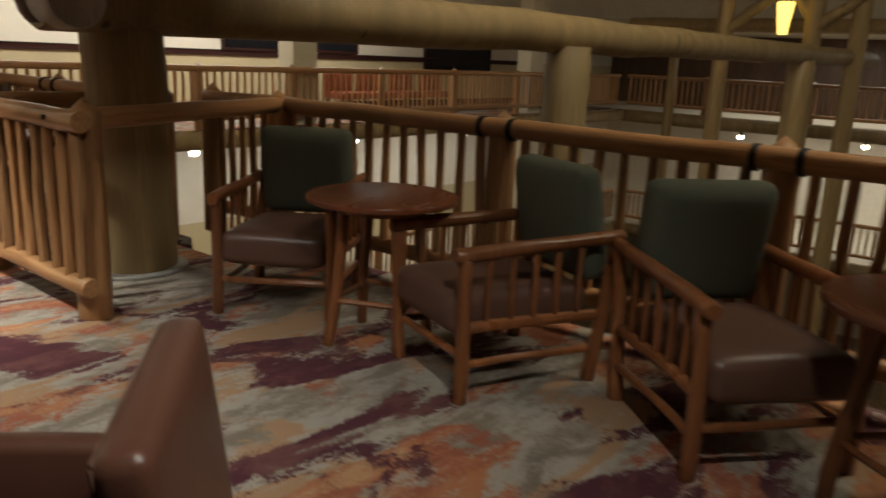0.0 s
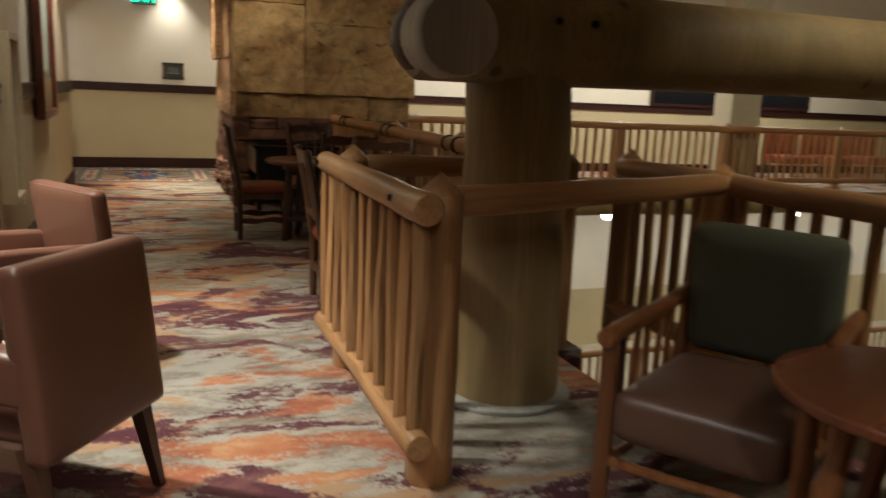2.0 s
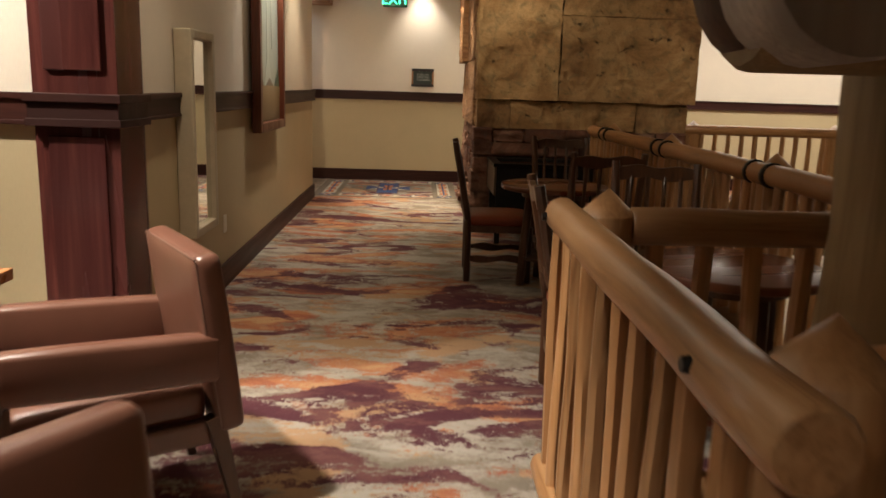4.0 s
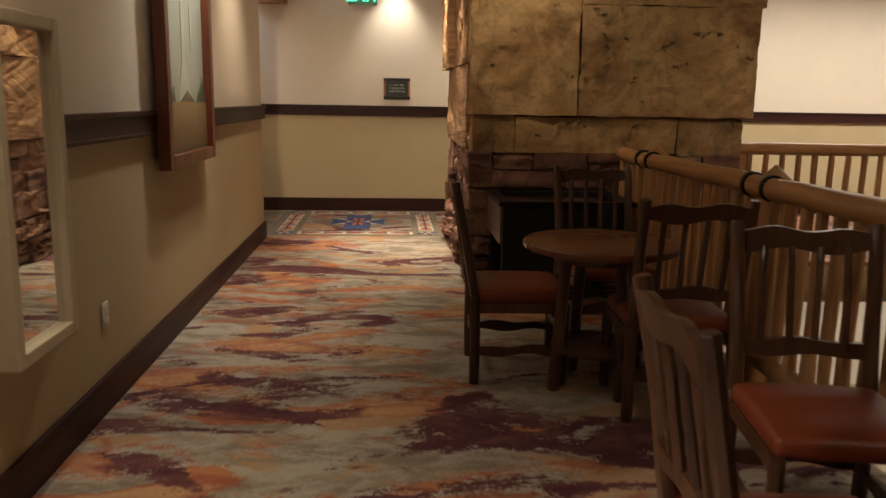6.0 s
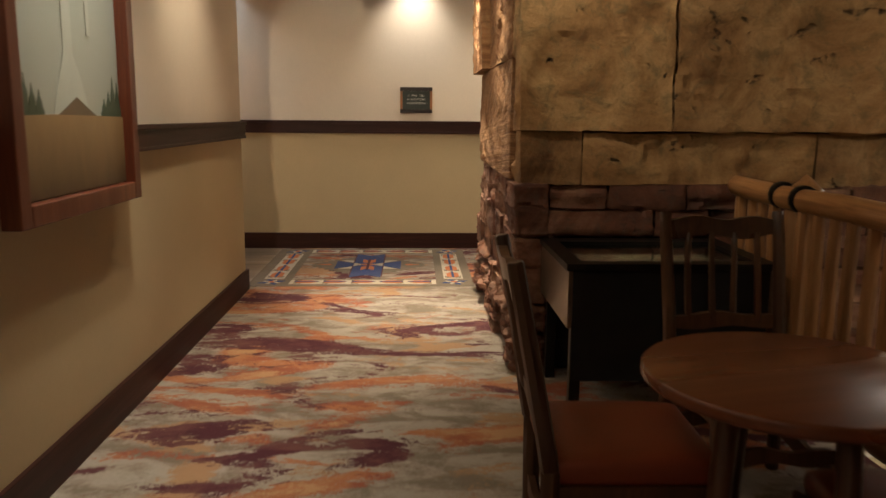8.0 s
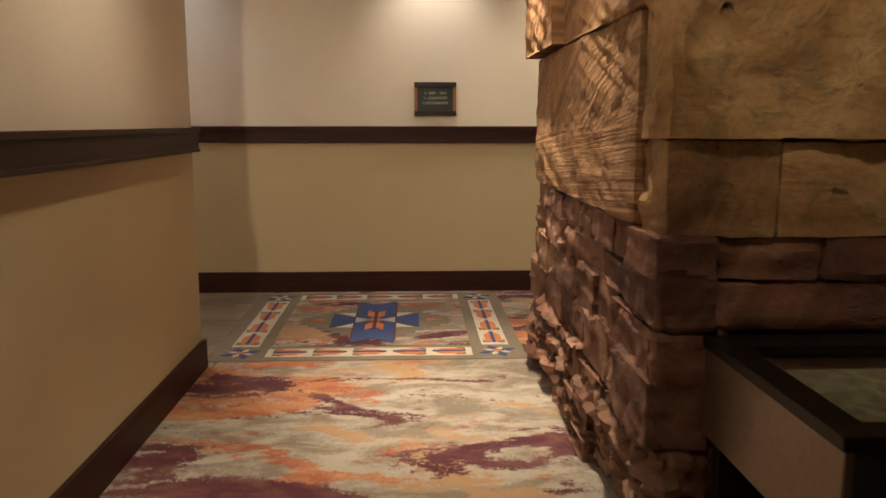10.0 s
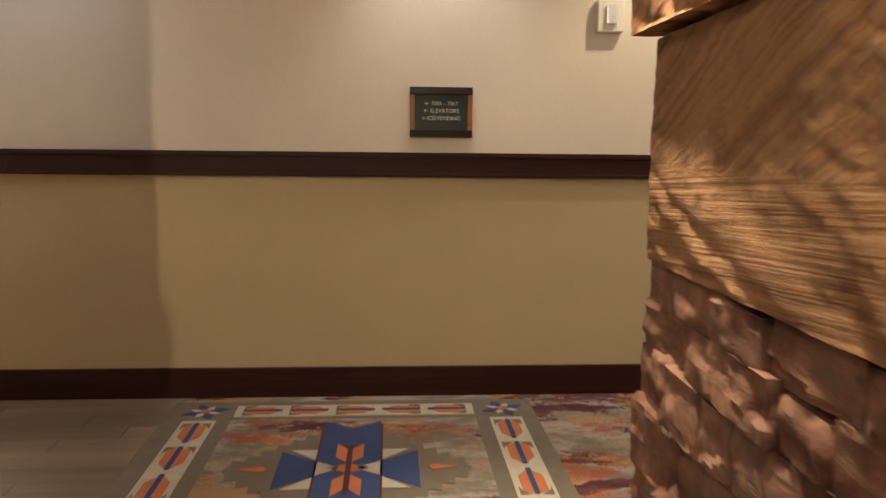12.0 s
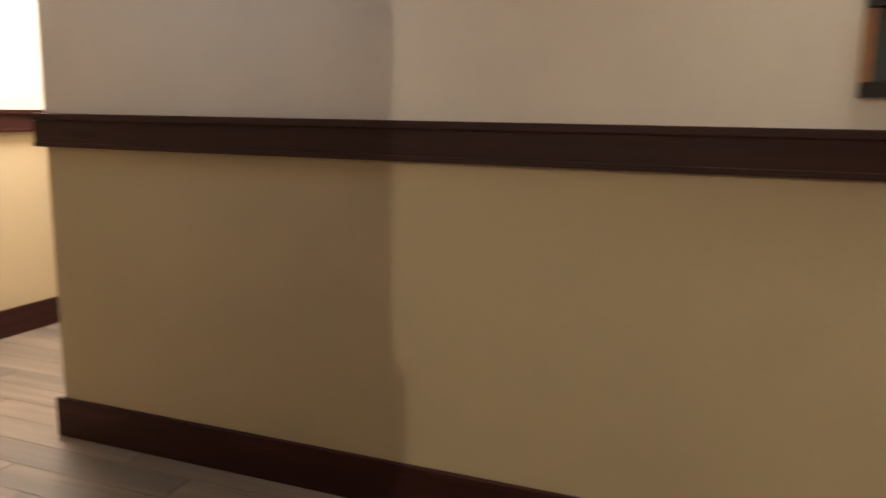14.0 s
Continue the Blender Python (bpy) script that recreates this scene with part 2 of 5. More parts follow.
def stone(name, tones, stain, relief=0.6, lay_scale=2.2, lay_share=0.45, pits=0.5, bedded=False):
    m, nt, b = material(name)
    info = nt.nodes.new("ShaderNodeObjectInfo")
    vec = mapped(nt, (1, 1, 1), "World")
    st = mapped(nt, (0.6, 0.6, 3.6), "World", (18, -15, 0))
    big = noise_tex(nt, vec, 1.7, 6, 0.62, 1.0)
    mid = noise_tex(nt, vec, 9, 6, 0.7, 0.5)
    lay = noise_tex(nt, st, lay_scale, 7, 0.6, 2.4)
    if bedded:
        geo = nt.nodes.new("ShaderNodeNewGeometry")
        xyz = nt.nodes.new("ShaderNodeSeparateXYZ")
        nt.links.new(geo.outputs["Position"], xyz.inputs[0])
        border = maths(nt, "ADD", xyz.outputs["Z"], maths(nt, "MULTIPLY", big, 0.35))
        upper = ramp(nt, maths(nt, "SUBTRACT", border, 1.0), [(0.50, (0, 0, 0)), (0.54, (1, 1, 1))]).outputs[0]
        slant, flat = bedding(nt, 26, 16.0, 1.8, 0.35), bedding(nt, 4, 20.0, 1.8, 0.3)
        lay = maths(nt, "ADD", maths(nt, "MULTIPLY", slant, upper), maths(nt, "MULTIPLY", flat, maths(nt, "SUBTRACT", 1.0, upper)))
    fine = noise_tex(nt, vec, 60, 5, 0.75)
    pit = node(nt, "ShaderNodeTexVoronoi", Scale=7.0)
    warp = mix(nt, 0.35, vec, node(nt, "ShaderNodeTexNoise", Scale=4.0).outputs["Color"])
    nt.links.new(warp, pit.inputs["Vector"])
    hole = maths(nt, "MULTIPLY", ramp(nt, pit.outputs["Distance"], [(0.10, (1, 1, 1)), (0.24, (0, 0, 0))]).outputs[0], ramp(nt, mid, [(0.52, (0, 0, 0)), (0.6, (1, 1, 1))]).outputs[0])
    tone = maths(nt, "ADD", maths(nt, "MULTIPLY", lay, lay_share), maths(nt, "MULTIPLY", big, 1 - lay_share))
    c = ramp(nt, tone, [(0.36, tones[0]), (0.47, tones[1]), (0.57, tones[2]), (0.68, tones[1])]).outputs[0]
    c = mix(nt, ramp(nt, mid, [(0.50, (0, 0, 0)), (0.66, (0.65, 0.65, 0.65))]).outputs[0], c, stain)
    c = mix(nt, maths(nt, "MULTIPLY", hole, pits), c, tuple(x * 0.25 for x in tones[0]))
    c = mix(nt, 1.0, c, ramp(nt, fine, [(0.25, (0.80, 0.80, 0.79)), (0.7, (1.09, 1.08, 1.05))]).outputs[0], "MULTIPLY")
    c = mix(nt, 1.0, c, ramp(nt, info.outputs["Random"], [(0, (0.72, 0.70, 0.70)), (0.5, (1, 0.97, 0.94)), (1, (1.15, 1.15, 1.12))]).outputs[0], "MULTIPLY")
    nt.links.new(c, b.inputs["Base Color"])
    b.inputs["Roughness"].default_value = 0.85
    h = maths(nt, "ADD", maths(nt, "MULTIPLY", lay, lay_share), maths(nt, "ADD", maths(nt, "MULTIPLY", mid, 0.5), maths(nt, "MULTIPLY", fine, 0.10)))
    h = maths(nt, "SUBTRACT", h, maths(nt, "MULTIPLY", hole, pits))
    bump(nt, b, h, relief, 0.035)
    return m


def emissive(name, colour, strength):
    m, nt, b = material(name)
    b.inputs["Base Color"].default_value = (*colour, 1)
    b.inputs["Emission Color"].default_value = (*colour, 1)
    b.inputs["Emission Strength"].default_value = strength
    return m


M_CARPET = carpet_material()
M_UPPER = wallpaper("cream_wallpaper", (0.70, 0.62, 0.52))
M_LOWER = wallpaper("straw_wallpaper", (0.485, 0.388, 0.233))
M_CHERRY = wood("dark_cherry_trim", (0.020, 0.006, 0.004), (0.038, 0.010, 0.007), (0.07, 0.021, 0.014), 0.5, "Y", 30, False, "World")
M_CHERRY_X = wood("dark_cherry_trim_long", (0.020, 0.006, 0.004), (0.038, 0.010, 0.007), (0.07, 0.021, 0.014), 0.46, "X", 30, False, "World")
for trim_wood in (M_CHERRY, M_CHERRY_X):
    trim_wood.node_tree.nodes["Principled BSDF"].inputs["Specular IOR Level"].default_value = 0.25
M_CHERRY_Z = wood("dark_cherry_pilaster", (0.036, 0.011, 0.010), (0.078, 0.023, 0.021), (0.14, 0.046, 0.038), 0.22, "Z", 14, False, "World")
M_LOG = wood("honey_pine_log", (0.22, 0.103, 0.04), (0.39, 0.203, 0.086), (0.49, 0.285, 0.14), 0.36)
M_LOG_GREY = wood("weathered_log", (0.155, 0.106, 0.046), (0.275, 0.195, 0.09), (0.36, 0.265, 0.138), 0.55)
M_LOG_END = wood("grey_log_end", (0.26, 0.25, 0.235), (0.38, 0.37, 0.345), (0.46, 0.45, 0.42), 0.8, "Z", 60, False)
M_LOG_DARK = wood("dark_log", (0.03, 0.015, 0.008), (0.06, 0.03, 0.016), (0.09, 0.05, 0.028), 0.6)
M_CHAIRLOG = wood("varnished_red_pine", (0.12, 0.040, 0.014), (0.24, 0.09, 0.033), (0.34, 0.145, 0.058), 0.32)
M_DARKOAK = wood("dark_oak", (0.035, 0.014, 0.007), (0.075, 0.032, 0.015), (0.12, 0.055, 0.026), 0.34)
M_TABLE = wood("red_brown_tabletop", (0.10, 0.026, 0.012), (0.165, 0.051, 0.021), (0.22, 0.078, 0.032), 0.28, "Y", 20, False)
M_SAND = stone("sandstone", ((0.17, 0.085, 0.034), (0.35, 0.20, 0.085), (0.47, 0.30, 0.145)), (0.15, 0.12, 0.06), 1.0, 2.6, 0.10, 0.95)
M_BEDDED = stone("bedded_sandstone", ((0.16, 0.07, 0.03), (0.33, 0.17, 0.075), (0.43, 0.245, 0.12)), (0.22, 0.13, 0.07), 0.6, 2.4, 0.75, 0.15, True)
M_RED = stone("red_fieldstone", ((0.070, 0.026, 0.016), (0.145, 0.056, 0.033), (0.25, 0.135, 0.09)), (0.10, 0.07, 0.055), 0.8, 2.0, 0.18, 0.3)
M_MORTAR = plain("mortar", (0.09, 0.06, 0.04), 0.95, 0, 0.3, 20, 0.5)
M_BROWN = leather("brown_leather", (0.115, 0.058, 0.04), 0.36)
M_TANL = leather("chestnut_leather", (0.118, 0.049, 0.031), 0.33)
M_ORANGE = leather("rust_leather", (0.19, 0.036, 0.012), 0.42)
M_GREEN = plain("dark_green_fabric", (0.09, 0.094, 0.064), 0.92, 0, 0.25, 240, 0.4)
M_BLACK = plain("black_metal", (0.012, 0.011, 0.010), 0.45, 0.6, 0.2, 30, 0.1)
M_SOOT = plain("soot", (0.006, 0.005, 0.005), 0.95, 0, 0.3, 12, 0.2)
M_STEEL = plain("brushed_hood_metal", (0.22, 0.17, 0.13), 0.35, 0.8, 0.15, 60, 0.1)
M_IVORY = plain("ivory_plastic", (0.72, 0.68, 0.58), 0.4, 0, 0.04, 20, 0)
M_CREAMF = plain("cream_painted_frame", (0.50, 0.43, 0.31), 0.45, 0, 0.06, 20, 0.05)
M_PLASTER = plain("ceiling_plaster", (0.62, 0.55, 0.44), 0.9, 0, 0.06, 6, 0.05)
M_LAMIN = plain("dark_slate_laminate", (0.045, 0.05, 0.052), 0.4, 0, 0.25, 50, 0.05)
M_OAKEDGE = wood("oak_edge", (0.20, 0.075, 0.025), (0.33, 0.14, 0.05), (0.42, 0.2, 0.08), 0.35, "Y", 40, False)


# ---- mesh helpers ----
def part(name, bm, mats, parent=None, label="", smooth=False):
    me = bpy.data.meshes.new(name)
    bm.normal_update()
    bm.to_mesh(me)
    bm.free()
    for m in mats if isinstance(mats, (list, tuple)) else [mats]:
        me.materials.append(m)
    if smooth:
        for p in me.polygons:
            p.use_smooth = True
        me.set_sharp_from_angle(angle=radians(40))
    ob = new(name, me)
    if parent is not None:
        ob.parent = parent
    if label:
        ob["label"] = label
    return ob


def empty(name, m=None):
    ob = new(name)
    ob.empty_display_size = 0.1
    if m is not None:
        ob.matrix_world = m
    return ob


def add_box(bm, x0, y0, z0, x1, y1, z1, mat=0, bevel=0.0):
    r = bmesh.ops.create_cube(bm, size=1)
    for v in r["verts"]:
        v.co = Vector(((x0 + x1) / 2 + v.co.x * (x1 - x0), (y0 + y1) / 2 + v.co.y * (y1 - y0), (z0 + z1) / 2 + v.co.z * (z1 - z0)))
    faces = {f for v in r["verts"] for f in v.link_faces}
    for f in faces:
        f.material_index = mat
    if bevel:
        edges = list({e for f in faces for e in f.edges})
        out = bmesh.ops.bevel(bm, geom=edges, offset=bevel, segments=2, affect="EDGES", profile=0.6)
        for f in out["faces"]:
            f.material_index = mat
    return bm


def box(*a, **k):
    return add_box(bmesh.new(), *a, **k)


def add_log(bm, p0, p1, r0, r1=None, seg=12, rings=8, wob=0.05, bend=0.0, seed=0.0, cap=0.25, end_mat=0, tip=0.0, mat=0):
    """A round pole from p0 to p1: tapered, slightly crooked, with eased ends; tip raises a point on its far end."""
    r1 = r0 if r1 is None else r1
    p0, p1 = Vector(p0), Vector(p1)
    ax = p1 - p0
    length = ax.length
    ax.normalize()
    side = ax.orthogonal().normalized()
    up = ax.cross(side)
    ease = min(cap * min(r0, r1), length * 0.1)
    stations = [(0.0, 1 - cap * 0.6), (ease / length, 1.0)]
    stations += [(ease / length + (1 - 2 * ease / length) * i / rings, 1.0) for i in range(1, rings + 1)]
    stations += [(1.0, 1 - cap * 0.6)]
    loops = []
    for s, k in stations:
        r = (r0 + (r1 - r0) * s) * k
        c = p0 + ax * length * s
        if bend:
            c += side * bend * (noise.noise(Vector((seed, s * length * 2.1, 0.3)))) + up * bend * (noise.noise(Vector((s * length * 2.1, seed, 4.7))))
        loop = []
        for i in range(seg):
            a = 2 * math.pi * i / seg
            d = side * math.cos(a) + up * math.sin(a)
            w = 1 + wob * noise.noise(Vector((d.x * 1.3 + seed, d.y * 1.3 + d.z, s * length * 3.0 + seed * 0.7)))
            loop.append(bm.verts.new(c + d * r * w))
        loops.append(loop)
    for a, b in zip(loops, loops[1:]):
        for i in range(seg):
            f = bm.faces.new((a[i], a[(i + 1) % seg], b[(i + 1) % seg], b[i]))
            f.material_index = mat
    f = bm.faces.new(tuple(reversed(loops[0])))
    f.material_index = end_mat
    if tip:
        top = bm.verts.new(p1 + ax * tip)
        for i in range(seg):
            bm.faces.new((loops[-1][i], loops[-1][(i + 1) % seg], top)).material_index = mat
    else:
        bm.faces.new(loops[-1]).material_index = end_mat
    return bm


def log(*a, **k):
    return add_log(bmesh.new(), *a, **k)


def add_disc(bm, x, y, z0, z1, r, seg=40, bevel=0.01, mat=0):
    r_ = bmesh.ops.create_cone(bm, cap_ends=True, segments=seg, radius1=r, radius2=r, depth=z1 - z0)
    for v in r_["verts"]:
        v.co += Vector((x, y, (z0 + z1) / 2))
    if bevel:
        ed = [e for e in {e for v in r_["verts"] for e in v.link_edges} if abs(e.verts[0].co.z - e.verts[1].co.z) < 1e-6 and len(e.link_faces) == 2 and any(len(f.verts) > 4 for f in e.link_faces)]
        bmesh.ops.bevel(bm, geom=ed, offset=bevel, segments=3, affect="EDGES", profile=0.5)
    return bm


def cushion(sx, sy, sz, edge=0.03, puff=0.02, cut=8):
    """A padded block centred on the origin: rounded edges and a slightly crowned top."""
    bm = bmesh.new()
    bmesh.ops.create_grid(bm, x_segments=cut, y_segments=cut, size=0.5)
    top = {}
    for v in bm.verts:
        top[v] = (v.co.x * 2, v.co.y * 2)
    geo = bmesh.ops.extrude_face_region(bm, geom=bm.faces[:])
    up = {v for v in geo["geom"] if isinstance(v, bmesh.types.BMVert)}
    for v in bm.verts:
        u, w = v.co.x * 2, v.co.y * 2
        s = 1 if v in up else -1
        lift = puff * (1 - u ** 4) * (1 - w ** 4)
        v.co = Vector((u * sx / 2, w * sy / 2, s * (sz / 2 + lift)))
    bmesh.ops.recalc_face_normals(bm, faces=bm.faces[:])
    ed = [e for e in bm.edges if len(e.link_faces) == 2 and e.calc_face_angle() > 0.9]
    bmesh.ops.bevel(bm, geom=ed, offset=edge, segments=3, affect="EDGES", profile=0.5)
    return bm


def moved(bm, m):
    bmesh.ops.transform(bm, matrix=m, verts=bm.verts[:])
    return bm


# ---- setting: floors, walls, ceilings ----
XE, YL = -14.78, 0.92            # end wall, walkway's long wall
EDGE, EDGE_WEST = 4.55, 4.14      # edge of the floor towards the hall, by the lodge chairs and by the dining tables
CORNER = -12.76                  # end of the long wall, where the corridor turns off


def slab(name, boxes, mats, label, category, kind="structure"):
    bm = bmesh.new()
    for b in boxes:
        add_box(bm, *b)
    return tagged(part(name, bm, mats), label, category, "", kind)


slab("floor", [(-12.78, -3.0, -0.3, 3.5, 2.93, 0), (-4.98, 2.93, -0.3, -3.95, 3.95, 0), (-3.95, 2.93, -0.3, 3.5, EDGE, 0), (-11.6, 2.93, -0.3, -4.98, EDGE_WEST, 0), (-15.0, 0.97, -0.3, -12.78, 2.93, 0), (-15.0, 2.93, -0.3, -11.6, 24, 0)], M_CARPET,
     "grey, rust and plum brush-stroke patterned carpet on the floor", "carpet")


def wall(name, axis, at, a, b, z0, z1, thick, label, split=1.27):
    """A wall whose face lies at the given coordinate and whose body lies behind it; straw below the rail, cream above."""
    bm = bmesh.new()
    for lo, hi, mt in ((z0, split, 0), (split, z1, 1)):
        if axis == "x":
            add_box(bm, min(at, at + thick), a, lo, max(at, at + thick), b, hi, mt)
        else:
            add_box(bm, a, min(at, at + thick), lo, b, max(at, at + thick), hi, mt)
    return tagged(part(name, bm, [M_LOWER, M_UPPER]), label, "wall", "", "structure")


wall("wall_end", "x", XE, -0.71, 29.0, 0, 4.2, -0.25, "papered wall, straw below a dark rail and cream above")
wall("wall_long", "y", YL, CORNER, -6.4, 0, CEIL, -0.3, "papered walkway wall, straw below a dark rail and cream above")
wall("wall_alcove", "x", -6.14, -3.0, 0.70, 0, CEIL, -0.25, "papered alcove wall, straw below a dark rail and cream above")
wall("wall_corridor", "y", -2.17, -22.0, -12.4, 0, CEIL, -0.2, "brightly lit papered corridor wall with a dark rail")
wall("wall_corridor_side", "x", CORNER, -2.17, 0.64, 0, CEIL, 0.2, "papered wall round the corner of the walkway")
wall("wall_back", "x", 3.5, -3.0, 5.0, 0, CEIL, 0.2, "papered wall behind the seating")
wall("wall_south", "y", -3.0, -6.1, 3.5, 0, CEIL, -0.2, "papered wall behind the seating")
wall("wall_corridor_end", "x", -22.0, -2.17, -0.71, 0, CEIL, -0.2, "papered wall at the end of the corridor")
wall("wall_corridor_north", "y", -0.71, -22.0, -15.03, 0, CEIL, 0.2, "papered corridor wall")


def trim_x(name, x, y0, y1, z0, z1, out, cap=True):
    """Dark moulding on a wall that faces +x."""
    bm = box(x, y0, z0, x + out, y1, z1, bevel=0.004)
    if cap:
        add_box(bm, x, y0, z1 - 0.022, x + out + 0.012, y1, z1 + 0.004, bevel=0.004)
        add_box(bm, x, y0, z0 - 0.004, x + out + 0.006, y1, z0 + 0.014, bevel=0.003)
    return tagged(part(name, bm, M_CHERRY), "dark cherry wood moulding along the wall", "moulding", "", "structure")


def trim_y(name, y, x0, x1, z0, z1, out, cap=True):
    bm = box(x0, y, z0, x1, y + out, z1, bevel=0.004)
    if cap:
        add_box(bm, x0, y, z1 - 0.022, x1, y + out + 0.012, z1 + 0.004, bevel=0.004)
        add_box(bm, x0, y, z0 - 0.004, x1, y + out + 0.006, z0 + 0.014, bevel=0.003)
    return tagged(part(name, bm, M_CHERRY_X), "dark cherry wood moulding along the wall", "moulding", "", "structure")


RB, RT, BB = 1.205, 1.325, 0.165
trim_x("trim_end_rail", XE, -0.74, 24, RB, RT, 0.03)
trim_x("baseboard_end", XE, -0.74, 24, 0, BB, 0.022, False)
trim_y("trim_long_rail", YL, CORNER - 0.03, -6.4, RB, RT, 0.03)
trim_y("baseboard_long", YL, CORNER - 0.03, -6.4, 0, BB, 0.022, False)
trim_x("trim_alcove_rail", -6.14, -3.0, 0.70, RB, RT, 0.03)
trim_x("baseboard_alcove", -6.14, -3.0, 0.70, 0, BB, 0.022, False)
trim_y("trim_corridor_rail", -2.17, -22, -12.4, RB, RT, 0.03)
trim_y("baseboard_corridor", -2.17, -22, -12.4, 0, BB, 0.022, False)
# the short return of the moulding on the walkway wall's end
tagged(part("trim_return", box(CORNER - 0.03, 0.64, RB, CORNER, 0.92, RT, bevel=0.004), M_CHERRY), "dark cherry wood moulding round the wall's end", "moulding", "", "structure")
tagged(part("baseboard_return", box(CORNER - 0.022, 0.64, 0, CORNER, 0.92, BB, bevel=0.004), M_CHERRY), "dark cherry wood baseboard round the wall's end", "moulding", "", "structure")

# ceiling over the walkway and seating, open to the hall
slab("ceiling", [(-15.0, -3.2, CEIL, 3.7, 4.7, CEIL + 0.2), (-22.2, -3.2, CEIL, -15.03, -0.6, CEIL + 0.2)], M_PLASTER, "plain cream plaster ceiling", "ceiling")

# recessed downlights of the walkway; the two added fill spots get a ring as well
for eye_, aim_, *rest_ in DOWNLIGHTS:
    dl = empty("recessed_downlight", pose(eye_[0], eye_[1], CEIL))
    ring_ = bmesh.new()
    bmesh.ops.create_cone(ring_, cap_ends=False, segments=20, radius1=0.085, radius2=0.07, depth=0.03)
    part("trim_ring", ring_, plain("white_trim", (0.7, 0.68, 0.62), 0.5, 0, 0.05, 20, 0), dl).location = (0, 0, -0.014)
    tagged(dl, "white recessed downlight in the plaster ceiling", "downlight", "recessed downlights")


# ---- log railings ----
def post(parent, x, y, seed, r=0.087, top=1.06, tip=0.075, z0=0.0):
    bm = log((0, 0, z0), (0, 0, top), r, r * 0.95, 12, 9, 0.03, 0.003, seed, 0.04, tip=tip)
    ob = part("post", bm, M_LOG, parent, "", True)
    ob.location = (x, y, 0)
    return ob


def railing(name, p0, p1, posts, count, label, seed, top=1.03, low=0.21, rr=0.056, rl=0.05, br=0.027, mat=None, straps=True, z0=0.0, category="railing", group="log railings of the balcony"):
    """A run of log railing: posts, a top and a bottom rail, crooked balusters and dark iron straps at the posts."""
    mat = mat or M_LOG
    root = empty(name, pose(0, 0, z0))
    d = Vector((p1[0] - p0[0], p1[1] - p0[1], 0))
    n = d.normalized()
    a, b = Vector((p0[0], p0[1], top)), Vector((p1[0], p1[1], top))
    rail = part("top_rail", log((0, 0, 0), (0, 0, d.length), rr, rr * 0.92, 14, max(6, int(d.length * 5)), 0.045, 0.010, seed, 0.2), mat, root, "", True)
    q = Vector((0, 0, 1)).rotation_difference(n)
    rail.matrix_local = Matrix.Translation(a) @ q.to_matrix().to_4x4()
    if not count:
        for x, y in posts:
            post(root, x, y, seed)
        return tagged(root, label, category, group)
    rail = part("bottom_rail", log((0, 0, 0), (0, 0, d.length), rl, rl * 0.92, 14, max(6, int(d.length * 5)), 0.07, 0.012, seed + 3, 0.2), mat, root, "", True)
    rail.matrix_local = Matrix.Translation((a.x, a.y, low)) @ q.to_matrix().to_4x4()
    shapes = []
    for k in range(5):
        bm = log((0, 0, low), (0, 0, top), br * (0.95 + 0.07 * k), br * (1.08 - 0.06 * k), 8, 11, 0.16, 0.012, seed + k * 7.3, 0.1)
        ob = part("baluster", bm, mat, root, "", True)
        shapes.append(ob)
    for i in range(count):
        s = (i + 0.5) / count
        ob = shapes[i] if i < 5 else new("baluster", shapes[(i * 3 + i // 5) % 5].data)
        ob.parent = root
        ob.location = (a.x + d.x * s, a.y + d.y * s, 0)
        ob.rotation_euler = (0, 0, i * 2.4)
    for i, (x, y) in enumerate(posts):
        post(root, x, y, seed + i * 11)
        if straps:
            for s in (-0.1, 0.1):
                c = Vector((x, y, 0))
                t = (c - a).dot(n) + s
                if 0.05 < t < d.length - 0.05:
                    e = a + n * t
                    st = part("strap", log(e - n * 0.017, e + n * 0.017, rr * 1.12, rr * 1.12, 14, 1, 0.0, 0, 0, 0.05), M_BLACK, root, "black iron strap", True)
    return tagged(root, label, category, group)


RAILS = "honey-coloured peeled log railing with crooked balusters"
walk_rail = railing("log_railing", (-3.60, 2.69), (-5.20, 2.69), [(-3.78, 2.79), (-5.05, 2.80)], 11, RAILS + " beside the walkway", 1.0, straps=False)
railing("log_railing", (-3.80, 2.85), (-4.28, 4.40), [(-4.3, 4.42)], 0, RAILS + " around the bay", 5.0, straps=False)
railing("log_railing", (-5.03, 2.86), (-5.08, 3.92), [(-5.08, 4.0)], 7, RAILS + " around the bay", 9.0, straps=False)
railing("log_railing", (-4.32, 4.45), (-5.14, 4.41), [(-5.12, 4.45)], 7, RAILS + " closing the bay", 12.0, straps=False)
railing("log_railing", (-4.25, 4.45), (3.4, 4.45), [(-2.45, 4.50), (-0.95, 4.50), (0.6, 4.50), (2.2, 4.50)], 52, RAILS + " behind the lodge chairs", 14.0)
railing("log_railing", (-5.10, 3.97), (-10.66, 3.97), [(-6.70, 4.03), (-8.36, 4.03), (-10.05, 4.03)], 42, RAILS + " behind the dining tables", 22.0)
railing("log_railing", (-11.55, 5.15), (-11.55, 23.5), [(-11.6, 5.3), (-11.6, 6.9), (-11.6, 8.6), (-11.6, 10.6), (-11.6, 13.0), (-11.6, 15.4), (-11.6, 18), (-11.6, 21)], 120, RAILS + " across the hall", 31.0, straps=False)

